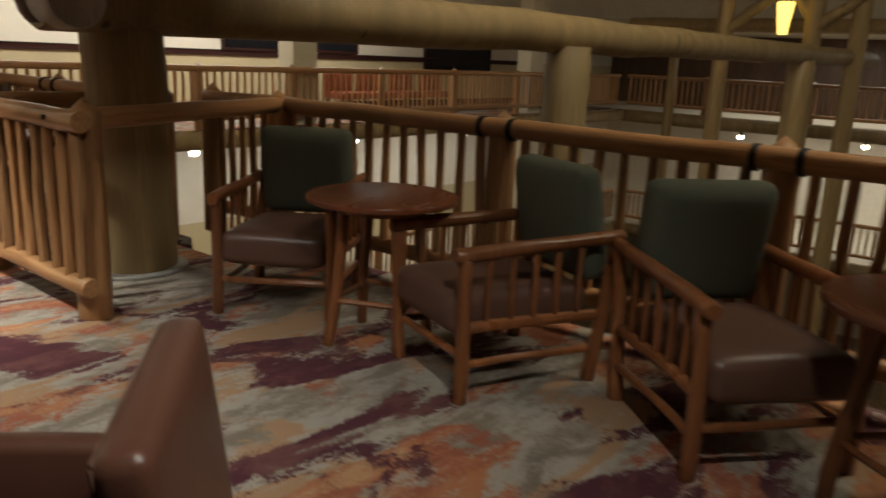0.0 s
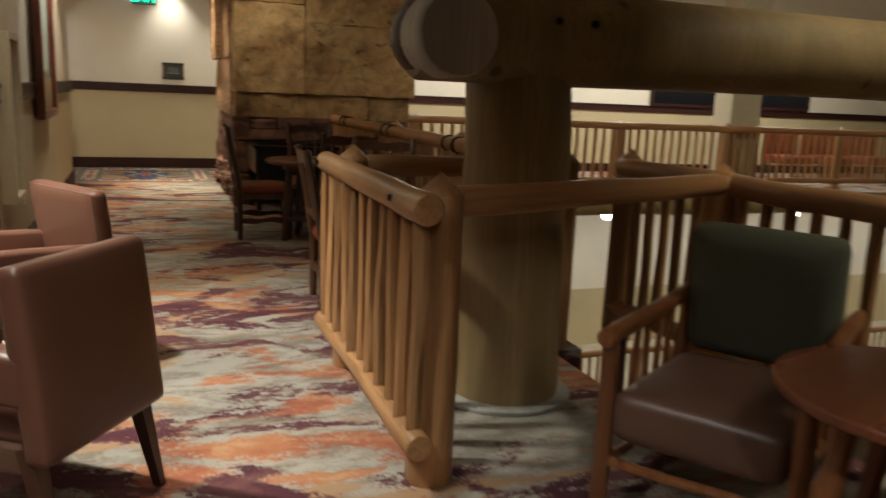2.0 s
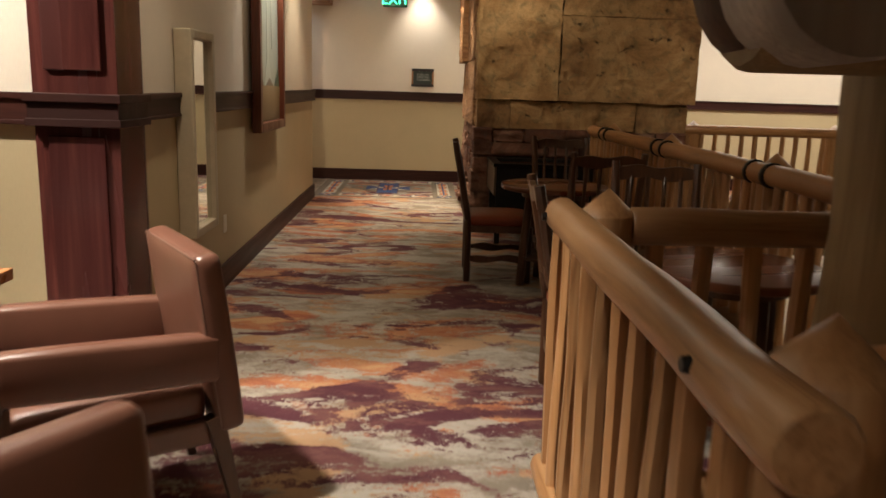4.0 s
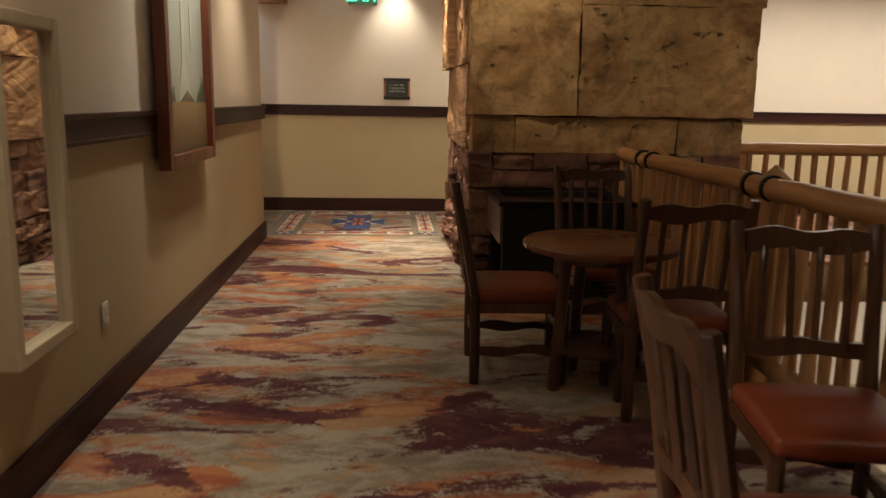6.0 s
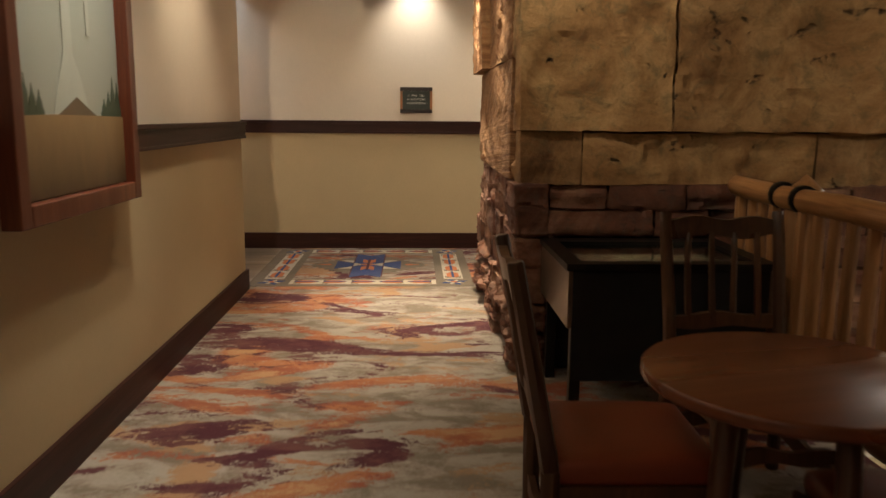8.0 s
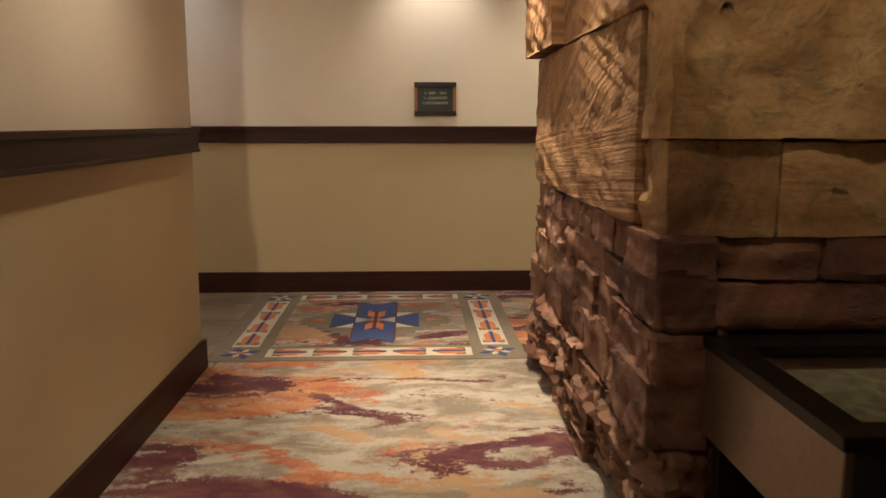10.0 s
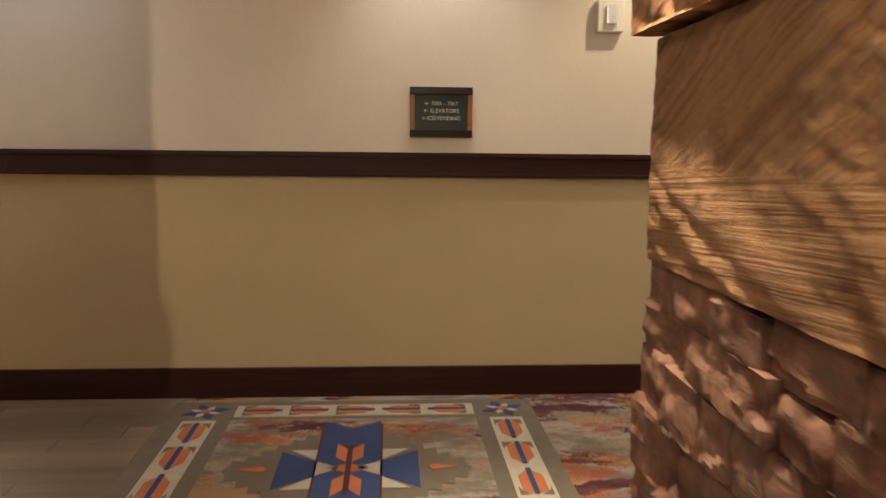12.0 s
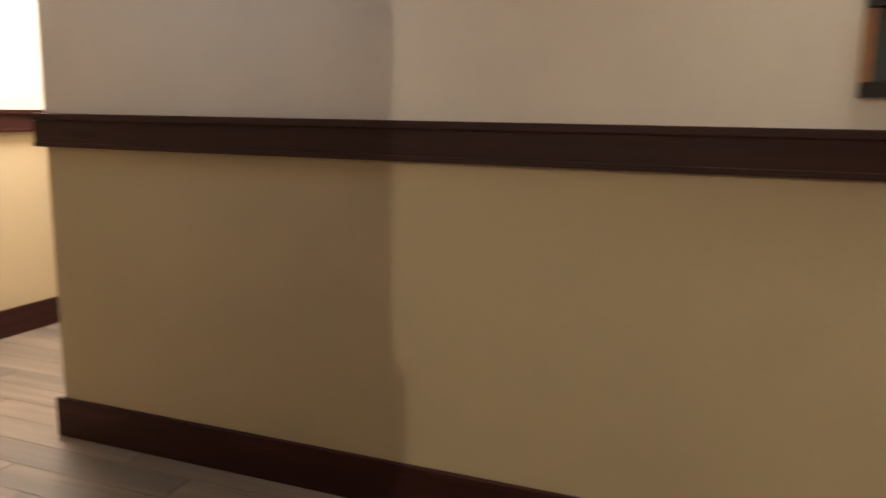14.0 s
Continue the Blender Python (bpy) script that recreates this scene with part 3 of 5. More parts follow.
for bx in (-3.86, -5.12):
    part("bolt", log((0, 0, 0), (0, -0.014, 0), 0.014, 0.012, 8, 1, 0, 0, 0, 0.2), M_BLACK, walk_rail, "black iron bolt").location = (bx, 2.638, 1.035)


# ---- big columns and the log beam ----
def column(x, y, z0, z1, r, seed, label):
    ob = part("log_column", log((0, 0, z0), (0, 0, z1), r * 1.04, r * 0.95, 20, 14, 0.07, 0.01, seed, 0.02), M_LOG_GREY, None, "", True)
    ob.location = (x, y, 0)
    return tagged(ob, label, "column", "log columns")


column(-4.52, 3.42, -0.3, 1.5, 0.25, 2.0, "thick weathered log column holding up the log beam")
column(-4.35, 8.3, -7, 1.55, 0.25, 3.0, "thick weathered log column in the hall")
column(-4.4, 16.8, -7, 1.6, 0.25, 4.0, "thick weathered log column in the hall")
tagged(part("column_plinth", add_disc(bmesh.new(), -4.52, 3.42, 0.0, 0.022, 0.33, 36, 0.006), plain("grey_plinth", (0.30, 0.28, 0.25), 0.8, 0, 0.2, 20, 0.2)), "low grey plinth round the log column", "plinth")
beam = empty("log_beam", pose(-4.40, 2.88, 1.645))
bm = log((0, 0, 0), (0, 19.5, 0.1), 0.205, 0.17, 22, 26, 0.05, 0.03, 6.0, 0.1)
part("beam_log", bm, M_LOG_GREY, beam, "", True).matrix_local = Matrix.Identity(4)
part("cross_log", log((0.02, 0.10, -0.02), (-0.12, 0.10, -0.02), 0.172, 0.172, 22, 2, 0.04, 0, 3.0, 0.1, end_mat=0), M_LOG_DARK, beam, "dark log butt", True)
part("cut_end", log((0.25, 0.10, -0.02), (0.02, 0.10, -0.02), 0.165, 0.17, 24, 2, 0.04, 0, 3.0, 0.06), M_LOG_END, beam, "grey sawn log end", True)
part("bolt", log((0.205, 0.55, 0.06), (0.19, 0.55, 0.06), 0.016, 0.016, 8, 1, 0), M_BLACK, beam)
part("bolt", log((0.205, 0.72, 0.06), (0.19, 0.72, 0.06), 0.016, 0.016, 8, 1, 0), M_BLACK, beam)
tagged(beam, "long weathered log beam with a grey sawn end", "beam")



# ---- the stone fireplace ----
def stone_mesh(sx, sy, sz, seed, rough, edge=0.02, res=0.12, facet=9.0, layer=0.035, ledge=0.9, slope=0.1):
    """A quarried block centred on the origin with chipped edges and a broken face."""
    bm = bmesh.new()
    n = [max(2, min(60, round(s / res))) for s in (sx, sy, sz)]
    bmesh.ops.create_cube(bm, size=1)
    for axis in range(3):
        ed = [e for e in bm.edges if abs((e.verts[0].co - e.verts[1].co)[axis]) > 0.5 / max(1, 1) - 1e-6 and (e.verts[0].co - e.verts[1].co).length <= 1.001 and abs((e.verts[0].co - e.verts[1].co)[axis]) > 0.9]
        bmesh.ops.subdivide_edges(bm, edges=ed, cuts=n[axis] - 1, use_grid_fill=True)
    half = Vector((sx / 2, sy / 2, sz / 2))
    for v in bm.verts:
        u = v.co * 2
        p = Vector((v.co.x * sx, v.co.y * sy, v.co.z * sz))
        out = Vector([math.copysign(1, c) if abs(c) > 0.999 else 0 for c in u])
        k = int(abs(out.x) + abs(out.y) + abs(out.z))
        if k >= 2:
            p -= Vector((out.x, out.y, out.z)) * edge * (0.6 + 0.8 * noise.noise(p * 5 + Vector((seed, 0, 0)))) * (0.8 if k == 2 else 1.1)
        q = p * 2.3 + Vector((seed * 3.1, seed, -seed))
        # split faces: flat facets that meet at hard edges
        w = p * facet + Vector((seed * 1.7, -seed, seed * 0.6))
        w += 0.25 * noise.noise_vector(w * 1.3)
        cell = noise.voronoi(w)[1][0]
        tilt = noise.cell_vector(cell * 7.13) - Vector((0.5, 0.5, 0.5))
        d = 0.9 * tilt.dot(w - cell) + 0.35 * tilt.x
        # thin beds, each broken off at a depth of its own
        bed = (p.z + slope * p.x + 0.03 * noise.noise(q * 1.2)) / layer
        d += ledge * (noise.cell(Vector((seed, 0.37, math.floor(bed)))) - 0.5) + 0.35 * ledge * noise.noise(Vector((p.x * 6, p.y * 6, math.floor(bed) * 3.7)))
        d = rough * (d + 0.45 * noise.noise(q) + 0.25 * noise.noise(q * 5.0) + 0.14 * noise.noise(q * 14.0))
        if k:
            p += out.normalized() * d * (0.45 if k >= 2 else 1.0)
        v.co = p
    return bm


fireplace = empty("stone_fireplace", pose(-11.95, 3.93, 0))
core = part("core", box(-0.93, -1.0, 0, 1.10, 0.90, CEIL), M_MORTAR, fireplace)


def fp_stone(name, x0, x1, y0, y1, z0, z1, mat, seed, rough, edge=0.02, res=0.12, turn=0.0, **cut):
    g = 0.003
    ob = part(name, stone_mesh(x1 - x0 - g, y1 - y0 - g, z1 - z0 - g, seed, rough, edge, res, **cut), mat, fireplace, "", True)
    ob.data.set_sharp_from_angle(angle=radians(32))
    ob.matrix_local = Matrix.Translation((-fireplace.location.x, -fireplace.location.y, 0)) @ pose((x0 + x1) / 2, (y0 + y1) / 2, (z0 + z1) / 2, 0, 0, turn)
    return ob


FX, FY, BX, BY = -10.70, 2.815, -12.93, 4.92   # front, walkway side, back, hall side
SAND = [
    # corner course above the red stones
    (FX - 0.24, FX, FY, 3.145, 1.02, 1.305), (FX - 0.22, FX, 3.145, 4.40, 1.02, 1.305), (FX - 0.5, FX, 4.40, BY, 1.0, 1.305),
    # tall blocks of the front
    (FX - 0.24, FX + 0.03, FY - 0.01, 3.61, 1.305, 2.32), (FX - 0.24, FX + 0.05, 3.61, BY + 0.05, 1.305, 2.12), (FX - 0.24, FX + 0.04, 3.61, BY + 0.09, 2.12, CEIL),
    (FX - 0.24, FX + 0.02, FY, 3.61, 2.32, CEIL),
    # walkway side: one long block, and two above it
    (BX, FX - 0.24, FY - 0.025, FY + 0.22, 1.03, 1.70),
    (BX - 0.04, -12.15, FY - 0.09, FY + 0.2, 1.70, CEIL), (-12.15, FX - 0.24, FY - 0.03, FY + 0.2, 1.70, CEIL),
    # hall side and back
    (BX, FX - 0.5, BY - 0.2, BY, 1.0, 2.0), (BX, FX - 0.24, BY - 0.2, BY + 0.03, 2.0, CEIL), (BX, BX + 0.2, FY + 0.22, BY - 0.2, 1.0, CEIL),
]
for i, s in enumerate(SAND):
    fp_stone("sandstone_block", *s, M_BEDDED if i in (7, 8, 9) else M_SAND, 3.3 + i * 5.1, 0.030 if i in (7, 8, 9) else 0.036, 0.006, 0.020 if i in (7, 8, 9) else 0.032, 0.0, facet=2.2 if i in (7, 8, 9) else 4.0, layer=0.022, ledge=0.16 if i in (7, 8, 9) else 0.12, slope=0.35 if i in (7, 8, 9) else 0.05)


def run(lo, hi, least, most, rng):
    """Cuts a stretch into stones of uneven length."""
    cuts = [lo]
    while hi - cuts[-1] > most:
        cuts.append(cuts[-1] + rng.uniform(least, most))
    return list(zip(cuts, cuts[1:] + [hi]))


def fp_rows(side):
    """Rows of rough red stones, thick at the foot, with joints that break from row to row."""
    rng = random.Random({"walk": 17, "front": 29, "back": 43}[side])
    z = 0.0
    rows = [0.10, 0.13, 0.16, 0.20, 0.17, 0.14, 0.13]
    for k, h in enumerate(rows):
        z1 = 1.03 if k == len(rows) - 1 else z + h
        foot = 0.03 * max(0, 1 - z / 0.5)
        if side == "walk":
            for a, b in run(BX - 0.03, FX + 0.02, 0.16, 0.5, rng):
                o = rng.uniform(-0.02, 0.035) + foot + (0.035 * rng.random() if b < -12.2 else 0)
                dz = rng.uniform(-0.02, 0.02) if 0 < k < len(rows) - 1 else 0
                fp_stone("red_stone", a, b, FY - o, FY + 0.16, max(0, z - 0.012), z1 + dz, M_RED, rng.uniform(0, 90), 0.028 if z > 0.3 else 0.05, 0.008, 0.016, rng.uniform(-2.5, 2.5), facet=6.0 if z > 0.3 else 12.0, layer=0.045, ledge=0.25 if z > 0.3 else 1.0)
        elif side == "front":
            spans = [(FY + 0.16, 3.02), (3.86, BY)] if z < 0.6 else [(FY + 0.16, BY)]
            for lo, hi in spans:
                for a, b in run(lo, hi, 0.25, 0.6, rng):
                    fp_stone("red_stone", FX - 0.14, FX + rng.uniform(-0.01, 0.025), a, b, max(0, z - 0.01), z1, M_RED, rng.uniform(0, 90), 0.028, 0.010, 0.022, rng.uniform(-1, 1), facet=6.0, layer=0.045, ledge=0.4)
        else:
            for a, b in run(FY + 0.16, BY, 0.3, 0.7, rng):
                fp_stone("red_stone", BX - foot - 0.02, BX + 0.14, a, b, z, z1, M_RED, rng.uniform(0, 90), 0.04, 0.016, 0.08)
        z = z1


fp_rows("walk"), fp_rows("front"), fp_rows("back")
part("hall_side_facing", box(-0.9, 0.90, 0, 1.15, 0.985, 1.0), M_RED, fireplace)
# the firebox: a low metal hearth box that stands out of the stonework, glass-topped
hearth = part("firebox", box(FX - 0.3, 3.02, 0.02, FX - 0.02, 3.86, 0.62), M_SOOT, fireplace, "soot-black firebox")
hearth.matrix_local = Matrix.Translation((11.95, -3.93, 0))
tagged(fireplace, "sandstone chimney breast on rough red stones, with a fire opening", "fireplace")

HX0, HX1, HY0, HY1, HZ = FX + 0.04, -9.92, 2.94, 3.86, 0.735
case = empty("metal_hearth_box", pose(0, 0, 0))
part("side_panel", box(HX0, HY0, 0.455, HX1, HY0 + 0.02, HZ - 0.02, bevel=0.003), M_STEEL, case, "brushed bronze side panel")
part("side_panel", box(HX0, HY1 - 0.02, 0.455, HX1, HY1, HZ - 0.02, bevel=0.003), M_STEEL, case, "brushed bronze side panel")
part("front_panel", box(HX1 - 0.02, HY0 + 0.02, 0.21, HX1, HY1 - 0.02, HZ - 0.02, bevel=0.003), M_SOOT, case, "black front glass")
part("bottom_panel", box(HX0, HY0 + 0.02, 0.455, HX1 - 0.02, HY1 - 0.02, 0.475), M_BLACK, case)
rim = bmesh.new()
for b in ((HX0, HY0 - 0.01, HX1 + 0.01, HY0 + 0.07), (HX0, HY1 - 0.07, HX1 + 0.01, HY1 + 0.01), (HX1 - 0.07, HY0 + 0.07, HX1 + 0.01, HY1 - 0.07), (HX0, HY0 + 0.07, HX0 + 0.12, HY1 - 0.07)):
    add_box(rim, b[0], b[1], HZ - 0.02, b[2], b[3], HZ + 0.012, bevel=0.003)
part("top_rim", rim, M_BLACK, case, "black metal rim")
part("tray", box(HX0 + 0.12, HY0 + 0.07, HZ - 0.07, HX1 - 0.07, HY1 - 0.07, HZ - 0.06), plain("pale_gravel", (0.30, 0.26, 0.17), 0.9, 0, 0.6, 22, 0.6), case, "pale gravel tray")
m_glass, nt_, b_ = material("dark_clear_glass")
b_.inputs["Base Color"].default_value, b_.inputs["Transmission Weight"].default_value, b_.inputs["Roughness"].default_value = (0.75, 0.8, 0.75, 1), 1.0, 0.03
gl = part("glass_top", box(HX0 + 0.12, HY0 + 0.07, HZ - 0.012, HX1 - 0.07, HY1 - 0.07, HZ - 0.006), m_glass, case, "clear glass")
gl.visible_shadow = False
for x in (HX0 + 0.05, HX1 - 0.06):
    for y in (HY0 + 0.05, HY1 - 0.05):
        part("leg", box(x - 0.025, y - 0.025, 0, x + 0.025, y + 0.025, 0.455, bevel=0.003), M_BLACK, case)
tagged(case, "low bronze and black metal hearth box before the fireplace", "hearth")


# ---- log lodge chairs and tables ----
def lodge_chair():
    root = empty("lodge_chair")
    w, d = 0.62, 0.68
    for sx in (-1, 1):
        part("leg", log((sx * w / 2, d / 2, 0), (sx * w / 2, d / 2, 0.62), 0.031, 0.028, 10, 8, 0.12, 0.008, 2 + sx), M_CHAIRLOG, root, "", True)
        part("back_post", log((sx * w / 2, -d / 2 + 0.02, 0), (sx * w / 2, -d / 2 - 0.10, 0.66), 0.033, 0.028, 10, 8, 0.12, 0.01, 5 + sx), M_CHAIRLOG, root, "", True)
        part("armrest", log((sx * w / 2, d / 2 + 0.05, 0.635), (sx * w / 2, -d / 2 - 0.12, 0.66), 0.033, 0.03, 10, 8, 0.12, 0.012, 8 + sx), M_CHAIRLOG, root, "", True)
        part("side_rail", log((sx * w / 2, d / 2, 0.33), (sx * w / 2, -d / 2, 0.31), 0.026, 0.026, 8, 6, 0.12, 0.01, 11 + sx), M_CHAIRLOG, root, "", True)
        part("stretcher", log((sx * w / 2, d / 2, 0.17), (sx * w / 2, -d / 2, 0.15), 0.018, 0.018, 8, 6, 0.12, 0.01, 13 + sx), M_CHAIRLOG, root, "", True)
        for i in range(5):
            y = d / 2 - 0.11 - i * 0.115
            part("spindle", log((sx * w / 2, y, 0.33), (sx * w / 2, y - 0.005, 0.64), 0.014, 0.013, 8, 5, 0.2, 0.01, i + sx * 9), M_CHAIRLOG, root, "", True)
    part("front_stretcher", log((-w / 2, d / 2, 0.2), (w / 2, d / 2, 0.2), 0.019, 0.017, 8, 6, 0.15, 0.012, 31), M_CHAIRLOG, root, "", True)
    part("back_rail", log((-w / 2, -d / 2 - 0.07, 0.5), (w / 2, -d / 2 - 0.07, 0.5), 0.022, 0.022, 8, 6, 0.15, 0.012, 33), M_CHAIRLOG, root, "", True)
    seat = part("seat", moved(cushion(w - 0.06, d + 0.02, 0.17, 0.045, 0.022), pose(0, 0.03, 0.365, 1.5)), M_BROWN, root, "dark brown leather seat cushion", True)
    back = part("backrest", moved(cushion(w - 0.07, 0.52, 0.13, 0.05, 0.03), pose(0, -d / 2 + 0.01, 0.705, 80)), M_GREEN, root, "dark green fabric back cushion", True)
    return tagged(root, "log-framed lodge armchair with brown leather seat and green back cushion", "armchair", "lodge chairs along the railing")


def facing(x, y, dx, dy):
    """The pose of a seat at x, y that faces along dx, dy (its own front is +y)."""
    return pose(x, y, 0, 0, 0, math.degrees(math.atan2(-dx, dy)))


chair = lodge_chair()
chair.matrix_world = facing(-3.33, 3.73, 0.55, -0.83)
copy_thing(chair, facing(-1.91, 3.74, -0.38, -0.92))
copy_thing(chair, facing(-0.85, 3.84, 0.75, -0.66))


def log_table(x, y, r=0.37, turn=20):
    root = empty("log_table", pose(x, y, 0, 0, 0, turn))
    part("tabletop", add_disc(bmesh.new(), 0, 0, 0.71, 0.742, r, 48, 0.01), M_TABLE, root, "red-brown varnished round top", True)
    part("apron", add_disc(bmesh.new(), 0, 0, 0.665, 0.71, r * 0.62, 32, 0.0), M_CHAIRLOG, root, "", True)
    for i in range(4):
        a = math.pi / 4 + i * math.pi / 2
        part("leg", log((math.cos(a) * r * 0.72, math.sin(a) * r * 0.72, 0), (math.cos(a) * r * 0.5, math.sin(a) * r * 0.5, 0.69), 0.027, 0.03, 10, 8, 0.14, 0.014, i * 3.1), M_CHAIRLOG, root, "", True)
    for i in range(4):
        a, b = math.pi / 4 + i * math.pi / 2, math.pi / 4 + (i + 1) * math.pi / 2
        k = r * 0.66
        part("stretcher", log((math.cos(a) * k, math.sin(a) * k, 0.22), (math.cos(b) * k, math.sin(b) * k, 0.24), 0.015, 0.014, 8, 5, 0.15, 0.01, i * 5.7), M_CHAIRLOG, root, "", True)
    return tagged(root, "small round red-brown table on varnished log legs", "table", "round log tables")


log_table(-2.52, 3.62)
log_table(-0.13, 3.62, 0.38, 50)


# ---- dark dining chairs and tables ----
def wavy(bm, x0, x1, y, z, h, t, wave, seed, lean=0.0):
    """A flat rail with a wavy outline."""
    n = 12
    rows = []
    for i in range(n + 1):
        s = i / n
        x = x0 + (x1 - x0) * s
        up = wave * math.sin(s * math.pi * 3 + seed) * math.sin(s * math.pi) + wave * 1.2 * math.sin(s * math.pi)
        dn = wave * 0.8 * math.sin(s * math.pi * 3 + seed + 1.4)
        rows.append([bm.verts.new((x, y - t / 2, z - h / 2 + dn)), bm.verts.new((x, y + t / 2, z - h / 2 + dn)), bm.verts.new((x, y + t / 2 + lean, z + h / 2 + up)), bm.verts.new((x, y - t / 2 + lean, z + h / 2 + up))])
    for a, b in zip(rows, rows[1:]):
        for k in range(4):
            bm.faces.new((a[k], a[(k + 1) % 4], b[(k + 1) % 4], b[k]))
    bm.faces.new(rows[0][::-1]), bm.faces.new(rows[-1])
    bmesh.ops.recalc_face_normals(bm, faces=bm.faces[:])
    return bm


def dining_chair():
    root = empty("dining_chair")
    w, d = 0.45, 0.45
    for sx in (-1, 1):
        part("leg", log((sx * w / 2, d / 2, 0), (sx * w / 2, d / 2, 0.42), 0.025, 0.027, 8, 6, 0.14, 0.008, 3 + sx), M_DARKOAK, root, "", True)
        bm = bmesh.new()
        add_log(bm, (sx * w / 2, -d / 2, 0), (sx * w / 2, -d / 2, 0.46), 0.026, 0.027, 8, 5, 0.12, 0.006, 6 + sx)
        add_log(bm, (sx * w / 2, -d / 2, 0.44), (sx * w / 2, -d / 2 - 0.11, 1.02), 0.027, 0.023, 8, 6, 0.12, 0.008, 7 + sx)
        part("back_post", bm, M_DARKOAK, root, "", True)
        part("side_stretcher", wavy(bmesh.new(), -d / 2, d / 2, 0, 0, 0.035, 0.022, 0.012, sx), M_DARKOAK, root, "", True).matrix_local = pose(sx * w / 2, 0, 0.17, 0, 0, 90)
        part("seat_rail", box(sx * w / 2 - 0.014, -d / 2, 0.37, sx * w / 2 + 0.014, d / 2, 0.42, bevel=0.004), M_DARKOAK, root)
    part("front_stretcher", wavy(bmesh.new(), -w / 2, w / 2, d / 2, 0.25, 0.04, 0.022, 0.014, 1), M_DARKOAK, root, "", True)
    part("back_stretcher", wavy(bmesh.new(), -w / 2, w / 2, -d / 2, 0.22, 0.04, 0.022, 0.014, 2), M_DARKOAK, root, "", True)
    part("top_rail", wavy(bmesh.new(), -w / 2, w / 2, -d / 2 - 0.10, 0.955, 0.06, 0.026, 0.014, 0.4, -0.012), M_DARKOAK, root, "", True)
    part("lower_back_rail", wavy(bmesh.new(), -w / 2, w / 2, -d / 2 - 0.035, 0.60, 0.045, 0.024, 0.008, 2.4, -0.006), M_DARKOAK, root, "", True)
    for i in range(4):
        x = -w / 2 + w * (i + 1) / 5
        part("slat", log((x, -d / 2 - 0.035, 0.6), (x, -d / 2 - 0.098, 0.94), 0.014, 0.013, 8, 6, 0.25, 0.012, i * 4.4), M_DARKOAK, root, "", True)
    part("seat", moved(cushion(w + 0.02, d + 0.02, 0.07, 0.025, 0.02), pose(0, 0, 0.45)), M_ORANGE, root, "rust-red leather seat pad", True)
    return tagged(root, "dark oak dining chair with slatted back and rust-red leather seat", "chair", "dining chairs by the fireplace")


dc = dining_chair()
dc.matrix_world = facing(-8.72, 2.86, 0.03, 1)
copy_thing(dc, facing(-8.22, 3.50, -1, 0.05))
copy_thing(dc, facing(-9.24, 3.48, 1, 0.05))
copy_thing(dc, facing(-6.22, 3.10, 0.06, 1))
copy_thing(dc, facing(-6.95, 3.56, 1, -0.15))


def dining_table(x, y, r=0.385):
    root = empty("dining_table", pose(x, y, 0, 0, 0, 15))
    part("tabletop", add_disc(bmesh.new(), 0, 0, 0.705, 0.742, r, 56, 0.012), M_TABLE, root, "varnished round wooden top", True)
    part("apron", add_disc(bmesh.new(), 0, 0, 0.65, 0.705, r * 0.6, 32, 0.0), M_DARKOAK, root, "", True)
    for i in range(4):
        a = i * math.pi / 2
        part("leg", log((math.cos(a) * r * 0.62, math.sin(a) * r * 0.62, 0), (math.cos(a) * r * 0.48, math.sin(a) * r * 0.48, 0.68), 0.03, 0.03, 10, 7, 0.12, 0.01, i * 3.7), M_DARKOAK, root, "", True)
    part("shelf", add_disc(bmesh.new(), 0, 0, 0.2, 0.22, r * 0.6, 32, 0.0), M_DARKOAK, root, "", True)
    return tagged(root, "round wooden dining table on dark legs beside the railing", "table", "round dining tables")


dining_table(-8.47, 3.24)
dining_table(-5.86, 3.52, 0.365)


